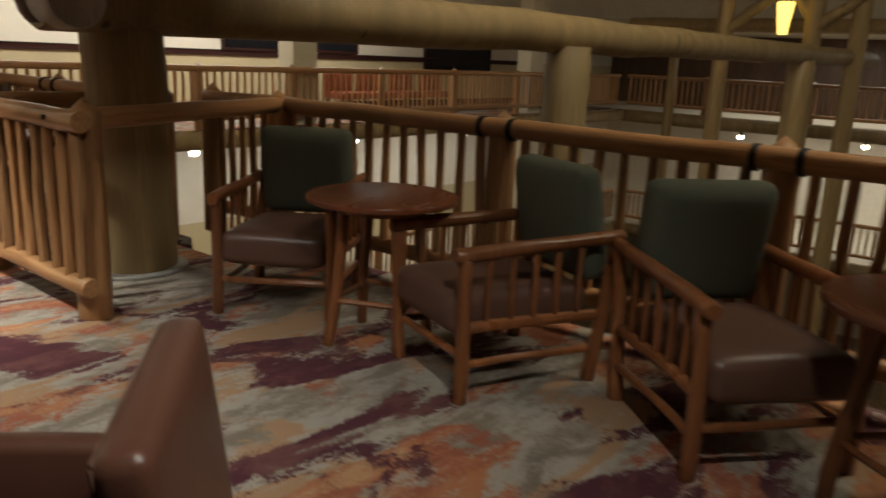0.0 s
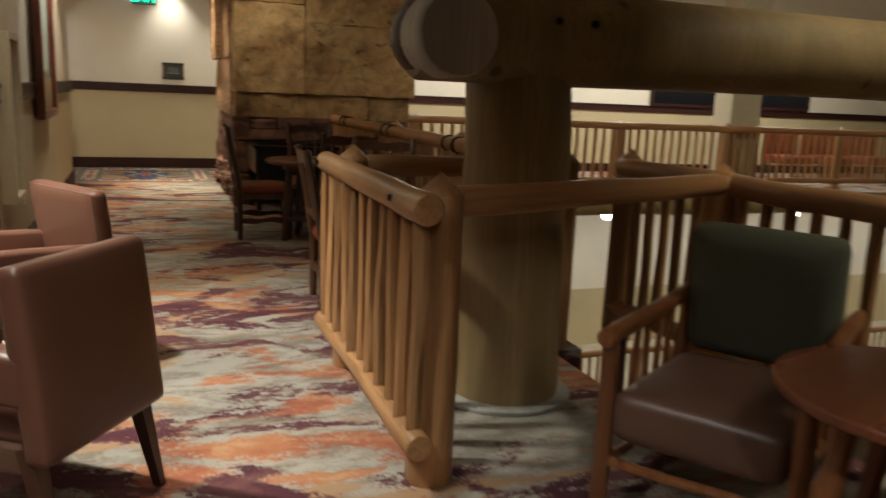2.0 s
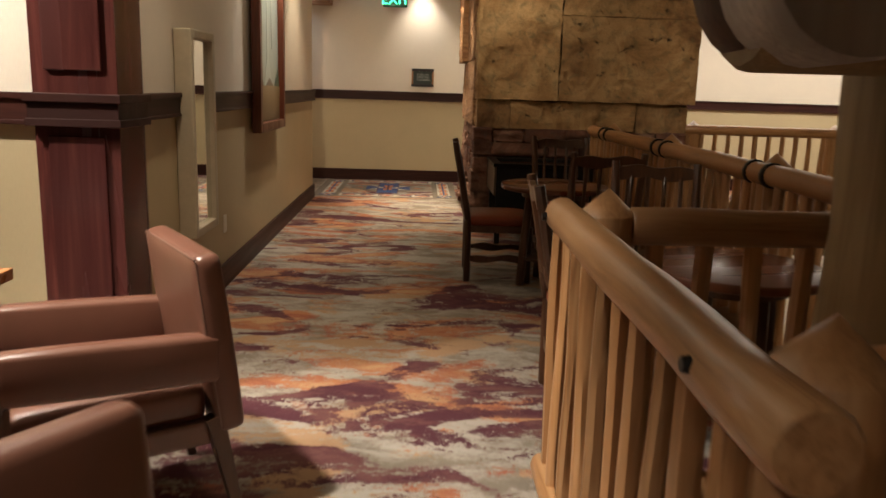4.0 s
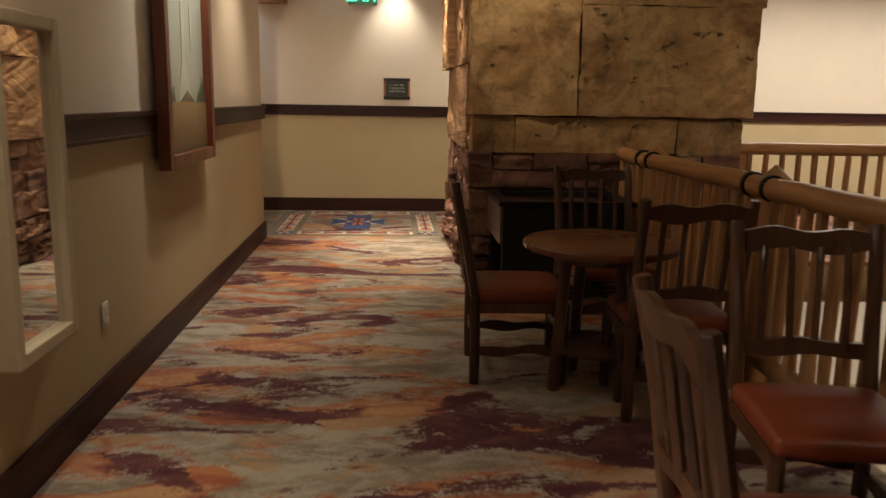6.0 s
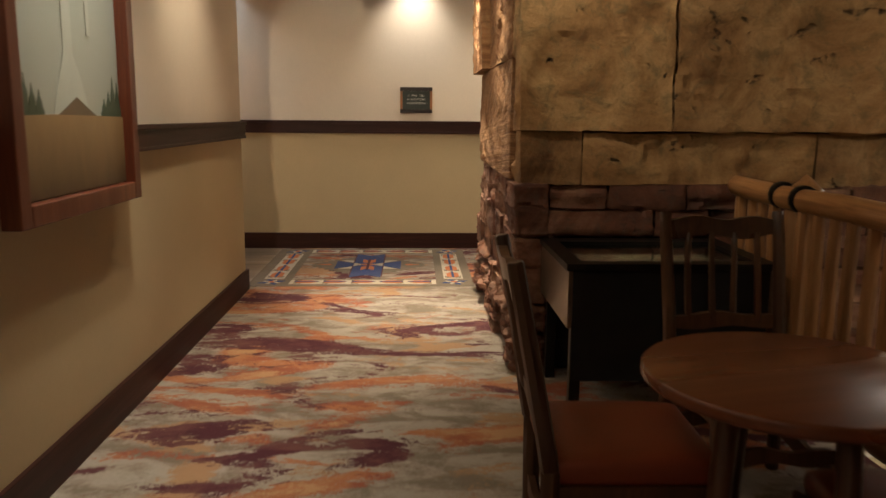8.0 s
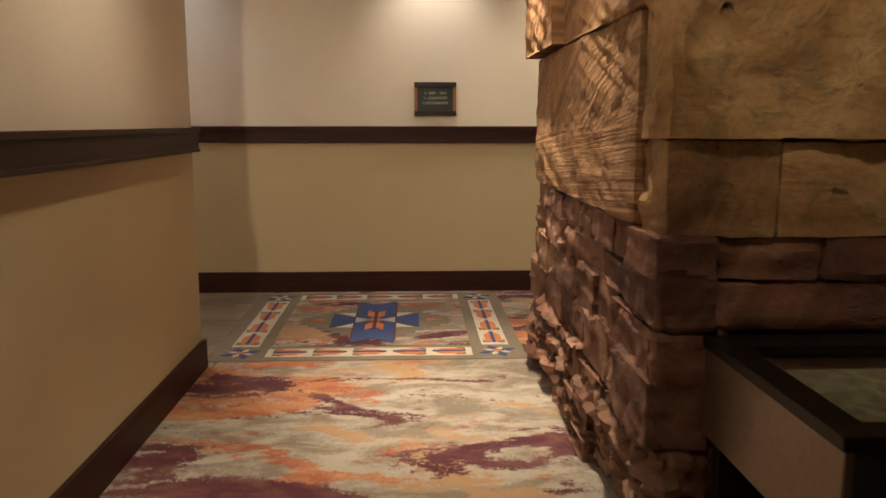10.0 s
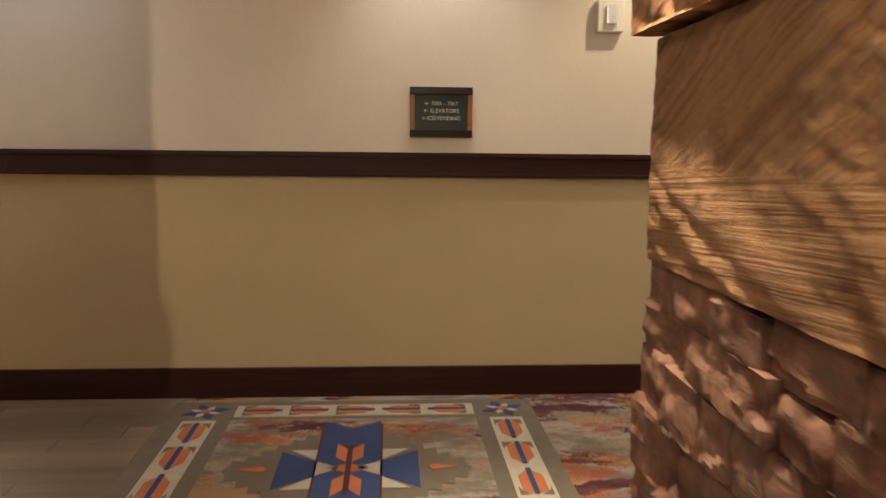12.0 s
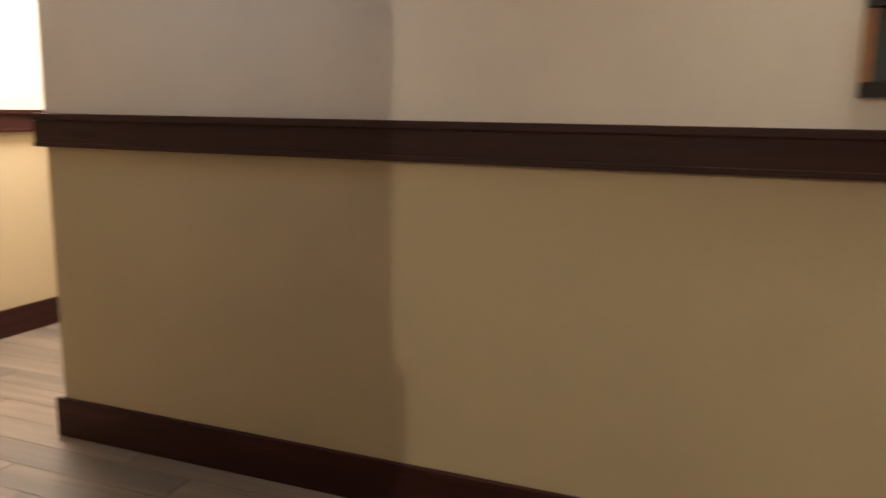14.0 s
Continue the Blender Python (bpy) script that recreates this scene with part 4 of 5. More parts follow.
# ---- leather armchairs and the square table of the alcove ----
def armchair():
    root = empty("leather_armchair")
    w, d = 0.58, 0.56
    lean = pose(0, -d / 2 - 0.03, 0.60, 83)
    back = part("backrest", moved(cushion(w, 0.58, 0.085, 0.028, 0.012, 10), lean), M_TANL, root, "chestnut leather back", True)
    bm = bmesh.new()
    for a, b in (((-w / 2 + 0.012, -0.27, -0.037), (-w / 2 + 0.012, 0.275, -0.037)), ((w / 2 - 0.012, -0.27, -0.037), (w / 2 - 0.012, 0.275, -0.037)), ((-w / 2 + 0.012, 0.278, -0.037), (w / 2 - 0.012, 0.278, -0.037))):
        add_log(bm, lean @ Vector(a), lean @ Vector(b), 0.0045, 0.0045, 6, 2, 0.0, 0, 0, 0.1)
    part("piping", bm, M_BROWN, back, "sewn leather piping", True)
    part("seat", moved(cushion(w - 0.12, d, 0.13, 0.035, 0.02), pose(0, 0.0, 0.40)), M_TANL, root, "chestnut leather seat", True)
    part("seat_base", box(-w / 2 + 0.03, -d / 2, 0.27, w / 2 - 0.03, d / 2 - 0.01, 0.35, bevel=0.012), M_BROWN, root)
    for sx in (-1, 1):
        arm = part("armrest", moved(cushion(0.075, d + 0.05, 0.15, 0.018, 0.004, 4), pose(sx * (w / 2 - 0.035), -0.005, 0.575, 3.0)), M_TANL, root, "padded chestnut leather arm", True)
        part("arm_cap", box(sx * (w / 2 - 0.035) - 0.037, d / 2 + 0.005, 0.50, sx * (w / 2 - 0.035) + 0.037, d / 2 + 0.032, 0.645, bevel=0.01), M_DARKOAK, arm, "dark wooden arm front")
        bm = bmesh.new()
        add_log(bm, (sx * (w / 2 - 0.04), d / 2 - 0.0, 0.0), (sx * (w / 2 - 0.035), d / 2 + 0.012, 0.51), 0.018, 0.03, 4, 3, 0.0, 0, 0, 0.05)
        part("front_leg", bm, M_DARKOAK, root, "dark wooden leg")
        bm = bmesh.new()
        add_log(bm, (sx * (w / 2 - 0.03), -d / 2 - 0.085, 0.0), (sx * (w / 2 - 0.045), -d / 2 - 0.01, 0.36), 0.021, 0.04, 4, 4, 0.0, 0, 0, 0.05)
        part("back_leg", bm, M_DARKOAK, root, "dark splayed wooden leg")
    return tagged(root, "chestnut leather armchair on dark splayed legs", "armchair", "leather armchairs in the alcove")


ac = armchair()
ac.matrix_world = facing(-3.98, 1.41, -0.56, -0.83)
copy_thing(ac, facing(-5.24, 1.25, 0.54, -0.84))
copy_thing(ac, facing(-2.36, 1.16, 0.30, -0.95))
copy_thing(ac, facing(-1.20, 1.32, -0.645, -0.765))


def square_table(x0, x1, y0, y1):
    root = empty("alcove_table", pose((x0 + x1) / 2, (y0 + y1) / 2, 0))
    w, d = (x1 - x0) / 2, (y1 - y0) / 2
    part("tabletop", box(-w + 0.03, -d + 0.03, 0.715, w - 0.03, d - 0.03, 0.753), M_LAMIN, root, "dark slate laminate inlay")
    edge = bmesh.new()
    for b in ((-w, -d, w, -d + 0.03), (-w, d - 0.03, w, d), (-w, -d + 0.03, -w + 0.03, d - 0.03), (w - 0.03, -d + 0.03, w, d - 0.03)):
        add_box(edge, b[0], b[1], 0.71, b[2], b[3], 0.75, bevel=0.004)
    part("edge_band", edge, M_OAKEDGE, root, "honey oak edge")
    for sx in (-1, 1):
        for sy in (-1, 1):
            part("leg", box(sx * (w - 0.1) - 0.035, sy * (d - 0.1) - 0.035, 0, sx * (w - 0.1) + 0.035, sy * (d - 0.1) + 0.035, 0.71, bevel=0.006), M_DARKOAK, root)
    return tagged(root, "dark-topped table with an oak edge in the alcove", "table")


square_table(-5.50, -4.45, 0.12, 0.88)
square_table(-2.0, -1.05, -0.05, 0.72)

# ---- pilaster at the alcove's corner ----
pil = empty("pilaster", pose(0, 0, 0))
part("shaft", box(-6.40, 0.70, 0, -6.10, 1.04, CEIL, bevel=0.004), M_CHERRY_Z, pil)
part("panel", box(-6.10, 0.755, 0.30, -6.085, 0.985, 1.16, bevel=0.006), M_CHERRY_Z, pil)
part("upper_panel", box(-6.10, 0.755, 1.42, -6.085, 0.985, CEIL - 0.2, bevel=0.006), M_CHERRY_Z, pil)
bm = box(-6.41, 0.69, RB, -6.06, 1.055, RT, bevel=0.004)
add_box(bm, -6.41, 0.68, RT - 0.03, -6.045, 1.07, RT + 0.005, bevel=0.004)
add_box(bm, -6.41, 0.685, RB - 0.006, -6.05, 1.065, RB + 0.025, bevel=0.003)
part("band", bm, M_CHERRY, pil)
part("plinth", box(-6.41, 0.69, 0, -6.07, 1.055, BB, bevel=0.004), M_CHERRY, pil)
tagged(pil, "dark cherry wood pilaster with raised panels", "pilaster", "", "structure")

# ---- things on the walls ----
m_mirror, nt_, b_ = material("mirror_glass")
b_.inputs["Base Color"].default_value, b_.inputs["Metallic"].default_value, b_.inputs["Roughness"].default_value = (0.82, 0.84, 0.82, 1), 1.0, 0.02
mirror = empty("wall_mirror", pose(-7.475, YL, 0))
bm = bmesh.new()
for b in ((-0.245, 0.52, -0.195, 1.67), (0.195, 0.52, 0.245, 1.67), (-0.195, 0.52, 0.195, 0.57), (-0.195, 1.62, 0.195, 1.67)):
    add_box(bm, b[0], 0.002, b[1], b[2], 0.10, b[3], bevel=0.008)
part("mirror_frame", bm, M_CREAMF, mirror, "cream painted frame")
part("mirror_glass", box(-0.195, 0.06, 0.57, 0.195, 0.07, 1.62), m_mirror, mirror)
tagged(mirror, "tall mirror in a deep cream frame on the wall", "mirror")

out = empty("wall_outlet", pose(-8.25, YL, 0.43))
part("cover_plate", box(-0.037, 0.0, -0.06, 0.037, 0.008, 0.06, bevel=0.003), M_IVORY, out)
for z in (-0.025, 0.025):
    part("socket", box(-0.018, 0.008, z - 0.016, 0.018, 0.011, z + 0.016, bevel=0.002), M_IVORY, out)
tagged(out, "ivory electrical outlet on the straw-coloured wall", "outlet")

# framed landscape painting
pic = empty("framed_painting", pose(-9.645, YL, 0))
PX, PZ0, PZ1 = 0.555, 1.005, 2.72
bm = bmesh.new()
for b in ((-PX, PZ0, -PX + 0.075, PZ1), (PX - 0.075, PZ0, PX, PZ1), (-PX + 0.075, PZ0, PX - 0.075, PZ0 + 0.075), (-PX + 0.075, PZ1 - 0.075, PX - 0.075, PZ1)):
    add_box(bm, b[0], 0.03, b[1], b[2], 0.10, b[3], bevel=0.006)
part("picture_frame", bm, wood("mahogany_frame", (0.05, 0.012, 0.006), (0.10, 0.026, 0.012), (0.16, 0.05, 0.022), 0.35, "Z", 30, False), pic, "reddish dark wood frame")
part("fillet", box(-PX + 0.073, 0.035, PZ0 + 0.073, PX - 0.073, 0.045, PZ1 - 0.073), plain("gilt_fillet", (0.45, 0.36, 0.2), 0.4, 0.3, 0.1, 30, 0.1), pic, "thin gilt fillet")


def paint(name, bottom, top, vary=0.2, scale=7, z0=1.05, span=1.6):
    m, nt, b = material(name)
    vec = mapped(nt, (1, 1, 1), "World")
    sep = nt.nodes.new("ShaderNodeSeparateXYZ")
    nt.links.new(nt.nodes.new("ShaderNodeNewGeometry").outputs["Position"], sep.inputs[0])
    n = noise_tex(nt, mapped(nt, (1, 1, 0.4), "World"), scale, 5, 0.65, 0.4)
    t = maths(nt, "ADD", maths(nt, "DIVIDE", maths(nt, "SUBTRACT", sep.outputs[2], z0), span), maths(nt, "MULTIPLY", maths(nt, "SUBTRACT", n, 0.5), vary))
    c = ramp(nt, t, [(0.0, bottom), (1.0, top)]).outputs[0]
    nt.links.new(c, b.inputs["Base Color"])
    b.inputs["Roughness"].default_value = 0.4
    bump(nt, b, n, 0.1, 0.003)
    return m


def sheet(name, pts, y, mat, label=""):
    """A flat painted shape on the canvas."""
    bm = bmesh.new()
    bm.faces.new([bm.verts.new((x, y, z)) for x, z in pts])
    r = bmesh.ops.extrude_face_region(bm, geom=bm.faces[:])
    for v in r["geom"]:
        if isinstance(v, bmesh.types.BMVert):
            v.co.y += 0.002
    bmesh.ops.recalc_face_normals(bm, faces=bm.faces[:])
    return part(name, bm, mat, pic, label)


W_ = PX - 0.08
part("canvas", box(-W_, 0.045, PZ0 + 0.08, W_, 0.05, PZ1 - 0.08), paint("painted_sky", (0.30, 0.30, 0.24), (0.36, 0.42, 0.36)), pic, "hazy grey-green painted sky")
tr = paint("painted_pines", (0.03, 0.05, 0.03), (0.08, 0.12, 0.07), 0.5, 20)
for side, hs in ((1, (0.20, 0.13, 0.10, 0.08)), (-1, (0.13, 0.15, 0.09, 0.06))):
    for k, h in enumerate(hs):
        x = side * (W_ - 0.04 - k * 0.05)
        outline = [(x - 0.032, 1.36), (x + 0.032, 1.36)]
        for j in range(1, 5):
            outline.append((x + 0.034 * (1 - j / 5) + 0.006 * (j % 2), 1.37 + h * j / 5))
        outline.append((x, 1.38 + h))
        for j in range(4, 0, -1):
            outline.append((x - 0.034 * (1 - j / 5) - 0.006 * (j % 2), 1.37 + h * j / 5))
        sheet("painted_pine", outline, 0.056 + 0.0004 * k, tr)
mist = paint("painted_mist", (0.34, 0.36, 0.30), (0.46, 0.49, 0.42), 0.6, 14)
sheet("painted_fountain", [(-0.15, 1.37), (0.17, 1.37), (0.13, 1.47), (0.06, 1.60), (0.04, 2.64), (-0.02, 2.64), (-0.02, 1.60), (-0.09, 1.50)], 0.052, mist)
sheet("painted_fountain", [(-0.19, 1.68), (-0.16, 1.68), (-0.13, 2.64), (-0.20, 2.64)], 0.052, mist)
field = paint("painted_field", (0.06, 0.036, 0.017), (0.27, 0.17, 0.075), 0.5, 9, 1.06, 0.33)
sheet("painted_field", [(-W_, 1.085), (W_, 1.085), (W_, 1.37), (0.2, 1.375), (-0.22, 1.37), (-W_, 1.365)], 0.060, field)
sheet("painted_hill", [(-0.20, 1.37), (0.15, 1.37), (0.03, 1.42), (-0.02, 1.44), (-0.07, 1.42)], 0.0575, paint("painted_hill", (0.10, 0.07, 0.04), (0.12, 0.085, 0.05), 0.4, 12))
tagged(pic, "landscape painting of a geyser and pines in a dark wood frame", "painting")

# room sign on the end wall
sign = empty("direction_sign", pose(XE, 2.279, 1.540))
M_BAR = plain("dark_bar", (0.012, 0.006, 0.005), 0.3, 0, 0.2, 30, 0.05)
part("top_bar", box(0.0, -0.165, 0.092, 0.03, 0.165, 0.13, bevel=0.003), M_BAR, sign)
part("bottom_bar", box(0.0, -0.165, -0.13, 0.03, 0.165, -0.092, bevel=0.003), M_BAR, sign)
part("panel", box(0.0, -0.14, -0.092, 0.014, 0.14, 0.092), plain("green_black_panel", (0.018, 0.026, 0.02), 0.5, 0, 0.1, 30, 0), sign, "green-black lettered panel")
for sy in (-1, 1):
    part("side_strip", box(0.0, sy * 0.152 - 0.012, -0.092, 0.022, sy * 0.152 + 0.012, 0.092, bevel=0.002), M_OAKEDGE, sign, "honey oak strip")
M_LETTER = plain("pale_lettering", (0.55, 0.55, 0.5), 0.6, 0, 0.05, 30, 0)
deps = []
for z, text in ((0.036, "\u2190 7005 - 7067"), (-0.002, "\u2190 ELEVATORS"), (-0.040, "\u2190ICE/VENDING")):
    cu = bpy.data.curves.new("lettering", "FONT")
    cu.body, cu.size, cu.align_x, cu.extrude = text, 0.029, "CENTER", 0.0008
    cu.materials.append(M_LETTER)
    ob = new("lettering", cu)
    ob.parent = sign
    ob.matrix_local = pose(0.015, 0, z, 90, 0, 90)
tagged(sign, "small dark direction sign with oak sides above the rail", "sign")

# strobe box high on the end wall
det = empty("wall_strobe", pose(XE, 3.16, 2.05))
part("housing", box(0, -0.07, -0.085, 0.05, 0.07, 0.085, bevel=0.008), M_IVORY, det)
part("lens", box(0.05, -0.03, -0.05, 0.068, 0.03, 0.05, bevel=0.01), plain("clear_lens", (0.6, 0.6, 0.6), 0.15, 0, 0.05, 30, 0), det)
tagged(det, "ivory fire alarm strobe on the cream wall", "alarm")

# exit sign
ex = empty("exit_sign", pose(-14.35, 1.87, 2.50))
part("housing", box(-0.02, -0.17, -0.01, 0.02, 0.17, 0.20, bevel=0.004), plain("dark_green_sign", (0.01, 0.12, 0.06), 0.4, 0, 0.1, 30, 0), ex)
part("stem", log((0, 0, 0.2), (0, 0, 0.50), 0.012, 0.012, 8, 1, 0), M_BLACK, ex)
cu = bpy.data.curves.new("lettering", "FONT")
cu.body, cu.size, cu.align_x, cu.extrude = "EXIT", 0.19, "CENTER", 0.001
cu.materials.append(emissive("exit_green", (0.05, 1.0, 0.5), 2.5))
ob = new("lettering", cu)
ob.parent = ex
ob.matrix_local = pose(0.022, 0, 0.03, 90, 0, 90)
tagged(ex, "green lit exit sign hung from the ceiling", "exit sign")
# dark wood header over the corridor mouth
tagged(part("header", box(-14.75, 0.55, 2.52, CORNER, 0.95, 2.72, bevel=0.006), M_OAKEDGE), "honey oak header over the corridor mouth", "moulding", "", "structure")


# ---- inlaid rug before the end wall ----
rug = empty("patterned_rug", pose(-13.775, 1.835, 0))
RX, RY = 0.88, 0.895       # half sizes along x and y
P_TAUPE, P_CREAM, P_RUST, P_BLUE, P_PLUM = pile("taupe_pile", (0.17, 0.135, 0.10)), pile("cream_pile", (0.50, 0.44, 0.35)), pile("rust_pile", (0.50, 0.16, 0.06)), pile("blue_pile", (0.035, 0.06, 0.17)), pile("plum_pile", (0.09, 0.022, 0.03))


def flat(name, polys, z, mat, label=""):
    """Inlaid shapes of one colour, each a thin pad of its own."""
    for p in polys:
        bm = bmesh.new()
        bm.faces.new([bm.verts.new((x, y, z)) for y, x in p])
        r = bmesh.ops.extrude_face_region(bm, geom=bm.faces[:])
        for v in r["geom"]:
            if isinstance(v, bmesh.types.BMVert):
                v.co.z -= 0.0025
        bmesh.ops.recalc_face_normals(bm, faces=bm.faces[:])
        part(name, bm, mat, rug, label)


def rect(a, b, c, d):
    return [(a, b), (c, b), (c, d), (a, d)]


flat("ground", [rect(-RY - 0.05, -RX - 0.02, RY + 0.03, RX + 0.02)], 0.004, P_TAUPE, "taupe ground")
BW = 0.235
fy, fx = RY - BW - 0.05, RX - BW - 0.03
flat("field", [rect(-fy, -fx, fy, fx)], 0.007, M_CARPET, "brush-stroke patterned field")
flat("border_strip", [rect(-fy, RX - BW + 0.02, fy, RX - 0.05)], 0.007, P_CREAM, "cream border strip")
flat("border_strip", [rect(-fy, -RX + 0.05, fy, -RX + BW - 0.02)], 0.007, P_CREAM, "cream border strip")
flat("border_strip", [rect(RY - BW + 0.02, -fx, RY - 0.05, fx)], 0.007, P_CREAM, "cream border strip")
flat("border_strip", [rect(-RY + 0.05, -fx, -RY + BW - 0.02, fx)], 0.007, P_CREAM, "cream border strip")


def arrows(along, c, lo, hi, n):
    """Rust chevrons strung on a blue shaft along one border strip."""
    rust, blue, taupe = [], [], []
    step = (hi - lo) / n
    for i in range(n):
        s = lo + i * step
        w, e = 0.052, step
        sgn = 1 if i < n / 2 else -1
        o, q = (s + 0.08 * e, s + 0.92 * e) if sgn > 0 else (s + 0.92 * e, s + 0.08 * e)
        m1, m2 = o + (q - o) * 0.3, o + (q - o) * 0.7
        shape = [(o, 0), (m1 - (m1 - o) * 0.5, w), (m2, w), (q, 0), (m2, -w), (m1 - (m1 - o) * 0.5, -w)]
        bar = [(o, -0.011), (q, -0.011), (q, 0.011), (o, 0.011)]
        gap = [(o - 0.02 * sgn * 0, 0.068), (m1, 0.068), (o + (m1 - o) * 0.5, 0.056), (o, 0.02)]
        gap2 = [(x, -y) for x, y in gap]
        conv = (lambda p: (p[0], c + p[1])) if along == "y" else (lambda p: (c + p[1], p[0]))
        rust.append([conv(p) for p in shape])
        blue.append([conv(p) for p in bar])
        taupe += [[conv(p) for p in gap], [conv(p) for p in gap2]]
    flat("chevron", rust, 0.0095, P_RUST, "rust chevron")
    flat("shaft", blue, 0.012, P_BLUE, "blue shaft")
    flat("notch", taupe, 0.0095, P_TAUPE, "taupe notch")


cx, cy = RX - BW / 2 - 0.015, RY - BW / 2 - 0.015
arrows("y", cx, -fy + 0.02, fy - 0.02, 5)
arrows("y", -cx, -fy + 0.02, fy - 0.02, 5)
arrows("x", cy, -fx + 0.02, fx - 0.02, 4)
arrows("x", -cy, -fx + 0.02, fx - 0.02, 4)
stars_b, stars_c, stars_r = [], [], []
for sx in (-1, 1):
    for sy in (-1, 1):
        y0, x0, h = sy * cy, sx * cx, 0.12
        for k in range(8):
            a = k * math.pi / 4 + math.pi / 8
            reach = h if k % 2 else h * 0.72
            tip = (y0 + reach * math.cos(a), x0 + reach * math.sin(a))
            wide = 0.62 if k % 2 else 0.42
            l = (y0 + h * wide * math.cos(a - 0.39), x0 + h * wide * math.sin(a - 0.39))
            r = (y0 + h * wide * math.cos(a + 0.39), x0 + h * wide * math.sin(a + 0.39))
            (stars_b if k % 2 else stars_c).append([l, tip, r, (y0 + 0.02 * math.cos(a), x0 + 0.02 * math.sin(a))])
        stars_r.append(rect(y0 - 0.022, x0 - 0.022, y0 + 0.022, x0 + 0.022))
flat("corner_star", stars_b, 0.0075, P_BLUE, "blue star points")
flat("corner_star_light", stars_c, 0.0075, P_CREAM, "cream star points")
flat("star_heart", stars_r, 0.010, P_RUST, "rust star hearts")
# stepped diamond behind the medallion
steps = []
for sy in (-1, 1):
    n, lead = 7, 0.058
    pts = [(0, -0.44)]
    for i in range(n):
        y0, h = sy * (0.10 + lead * i), 0.44 - 0.058 * i
        pts += [(y0, -h), (y0 + sy * lead * 0.9, -h - 0.012), (y0 + sy * lead, -h + 0.05)]
    pts.append((sy * 0.53, 0))
    steps.append(pts + [(y, -x) for y, x in reversed(pts[:-1])])
flat("stepped_diamond", steps, 0.0095, P_TAUPE, "taupe stepped diamond")
bar = [(-0.135, -0.567), (0, -0.47), (0.135, -0.567), (0.135, 0.567), (0, 0.47), (-0.135, 0.567)]
wing = [[(s * 0.135, -0.07), (s * 0.30, -0.19), (s * 0.30, 0.19), (s * 0.135, 0.07)] for s in (-1, 1)]
flat("medallion", [bar] + wing, 0.012, P_BLUE, "blue medallion")
flat("medallion_edge", [rect(-0.145, -0.53, -0.135, 0.53), rect(0.135, -0.53, 0.145, 0.53)], 0.012, P_PLUM, "plum edging")
flat("medallion_light", [[(s * 0.135, -0.07), (s * 0.03, 0), (s * 0.135, 0.07), (s * 0.135, 0)] for s in (-1, 1)] + [[(s * 0.145, q * 0.09), (s * 0.26, q * 0.20), (s * 0.145, q * 0.20)] for s in (-1, 1) for q in (-1, 1)], 0.0145, P_CREAM, "cream points")
flat("medallion_arrow", [[(0, 0.05 * q), (0.06, 0.12 * q), (0.06, 0.27 * q), (0.015, 0.21 * q), (-0.015, 0.21 * q), (-0.06, 0.27 * q), (-0.06, 0.12 * q)] for q in (-1, 1)] + [[(-0.1, 0), (0, -0.045), (0.1, 0), (0, 0.045)]] + [[(s * 0.36, -0.03), (s * 0.47, 0), (s * 0.36, 0.03), (s * 0.34, 0)] for s in (-1, 1)], 0.0145, P_RUST, "rust arrow heads")
flat("medallion_shaft", [rect(-0.012, -0.25, 0.012, 0.25)], 0.017, P_PLUM, "plum shaft")
tagged(rug, "inset carpet panel with a blue medallion and arrow border", "rug")

# ---- plank floor of the corridor ----
M_PLANK = wood("grey_brown_plank", (0.15, 0.115, 0.085), (0.22, 0.17, 0.125), (0.29, 0.23, 0.17), 0.42, "Y", 26, False, "World")
planks = slab("floor_corridor", [(-22.0, -2.17, -0.3, CORNER, 0.965, -0.008)], M_MORTAR, "grey-brown wooden plank floor of the corridor", "floor")
rng = random.Random(5)
plank_mesh = part("plank", box(-0.078, -0.6, -0.008, 0.078, 0.6, 0.0, bevel=0.0015), M_PLANK, planks)
x, first = CORNER - 0.08, True
while x > -16.6:
    y = -2.17 - rng.uniform(0.1, 1.0)
    while y < 0.965:
        y1 = min(0.965, y + 1.2)
        a = max(-2.17, y)
        if y1 - a > 0.02:
            ob = plank_mesh if first else new("plank", plank_mesh.data)
            first = False
            ob.parent = planks
            ob.location = (x, (a + y1) / 2, 0)
            ob.scale = (1, (y1 - a - 0.002) / 1.2, 1)
        y += 1.202
    x -= 0.158
slab("floor_corridor_far", [(-22.0, -2.17, -0.009, -16.6, -0.75, -0.001)], M_PLANK, "grey-brown wooden floor further along the corridor", "floor")

# ---- the hall: far balcony, lower storey, roof ----
M_CONC = plain("painted_soffit", (0.42, 0.36, 0.27), 0.8, 0, 0.1, 3, 0.05)
slab("hall_floor", [(-15, 4.0, -7.4, 25, 40, -7.2)], plain("hall_stone_floor", (0.22, 0.15, 0.09), 0.4, 0, 0.3, 3, 0.05), "polished stone floor far below", "floor")
slab("lower_balcony", [(-15, 4.7, -3.9, -11.6, 30, -3.6), (-11.6, 24, -3.9, 25, 30, -3.6)], M_CONC, "balcony floor one storey below", "floor")
slab("upper_balcony", [(-14.78, 24.0, 2.45, 25, 29, 2.75)], M_CONC, "soffit of the balcony above, across the hall", "ceiling")
slab("far_balcony", [(-15, 24.0, -0.3, 25, 30, 0)], M_CONC, "balcony floor across the hall", "floor")
M_PANEL = wood("brown_timber_panelling", (0.05, 0.022, 0.011), (0.10, 0.05, 0.025), (0.15, 0.08, 0.042), 0.45, "Z", 9, False, "World")
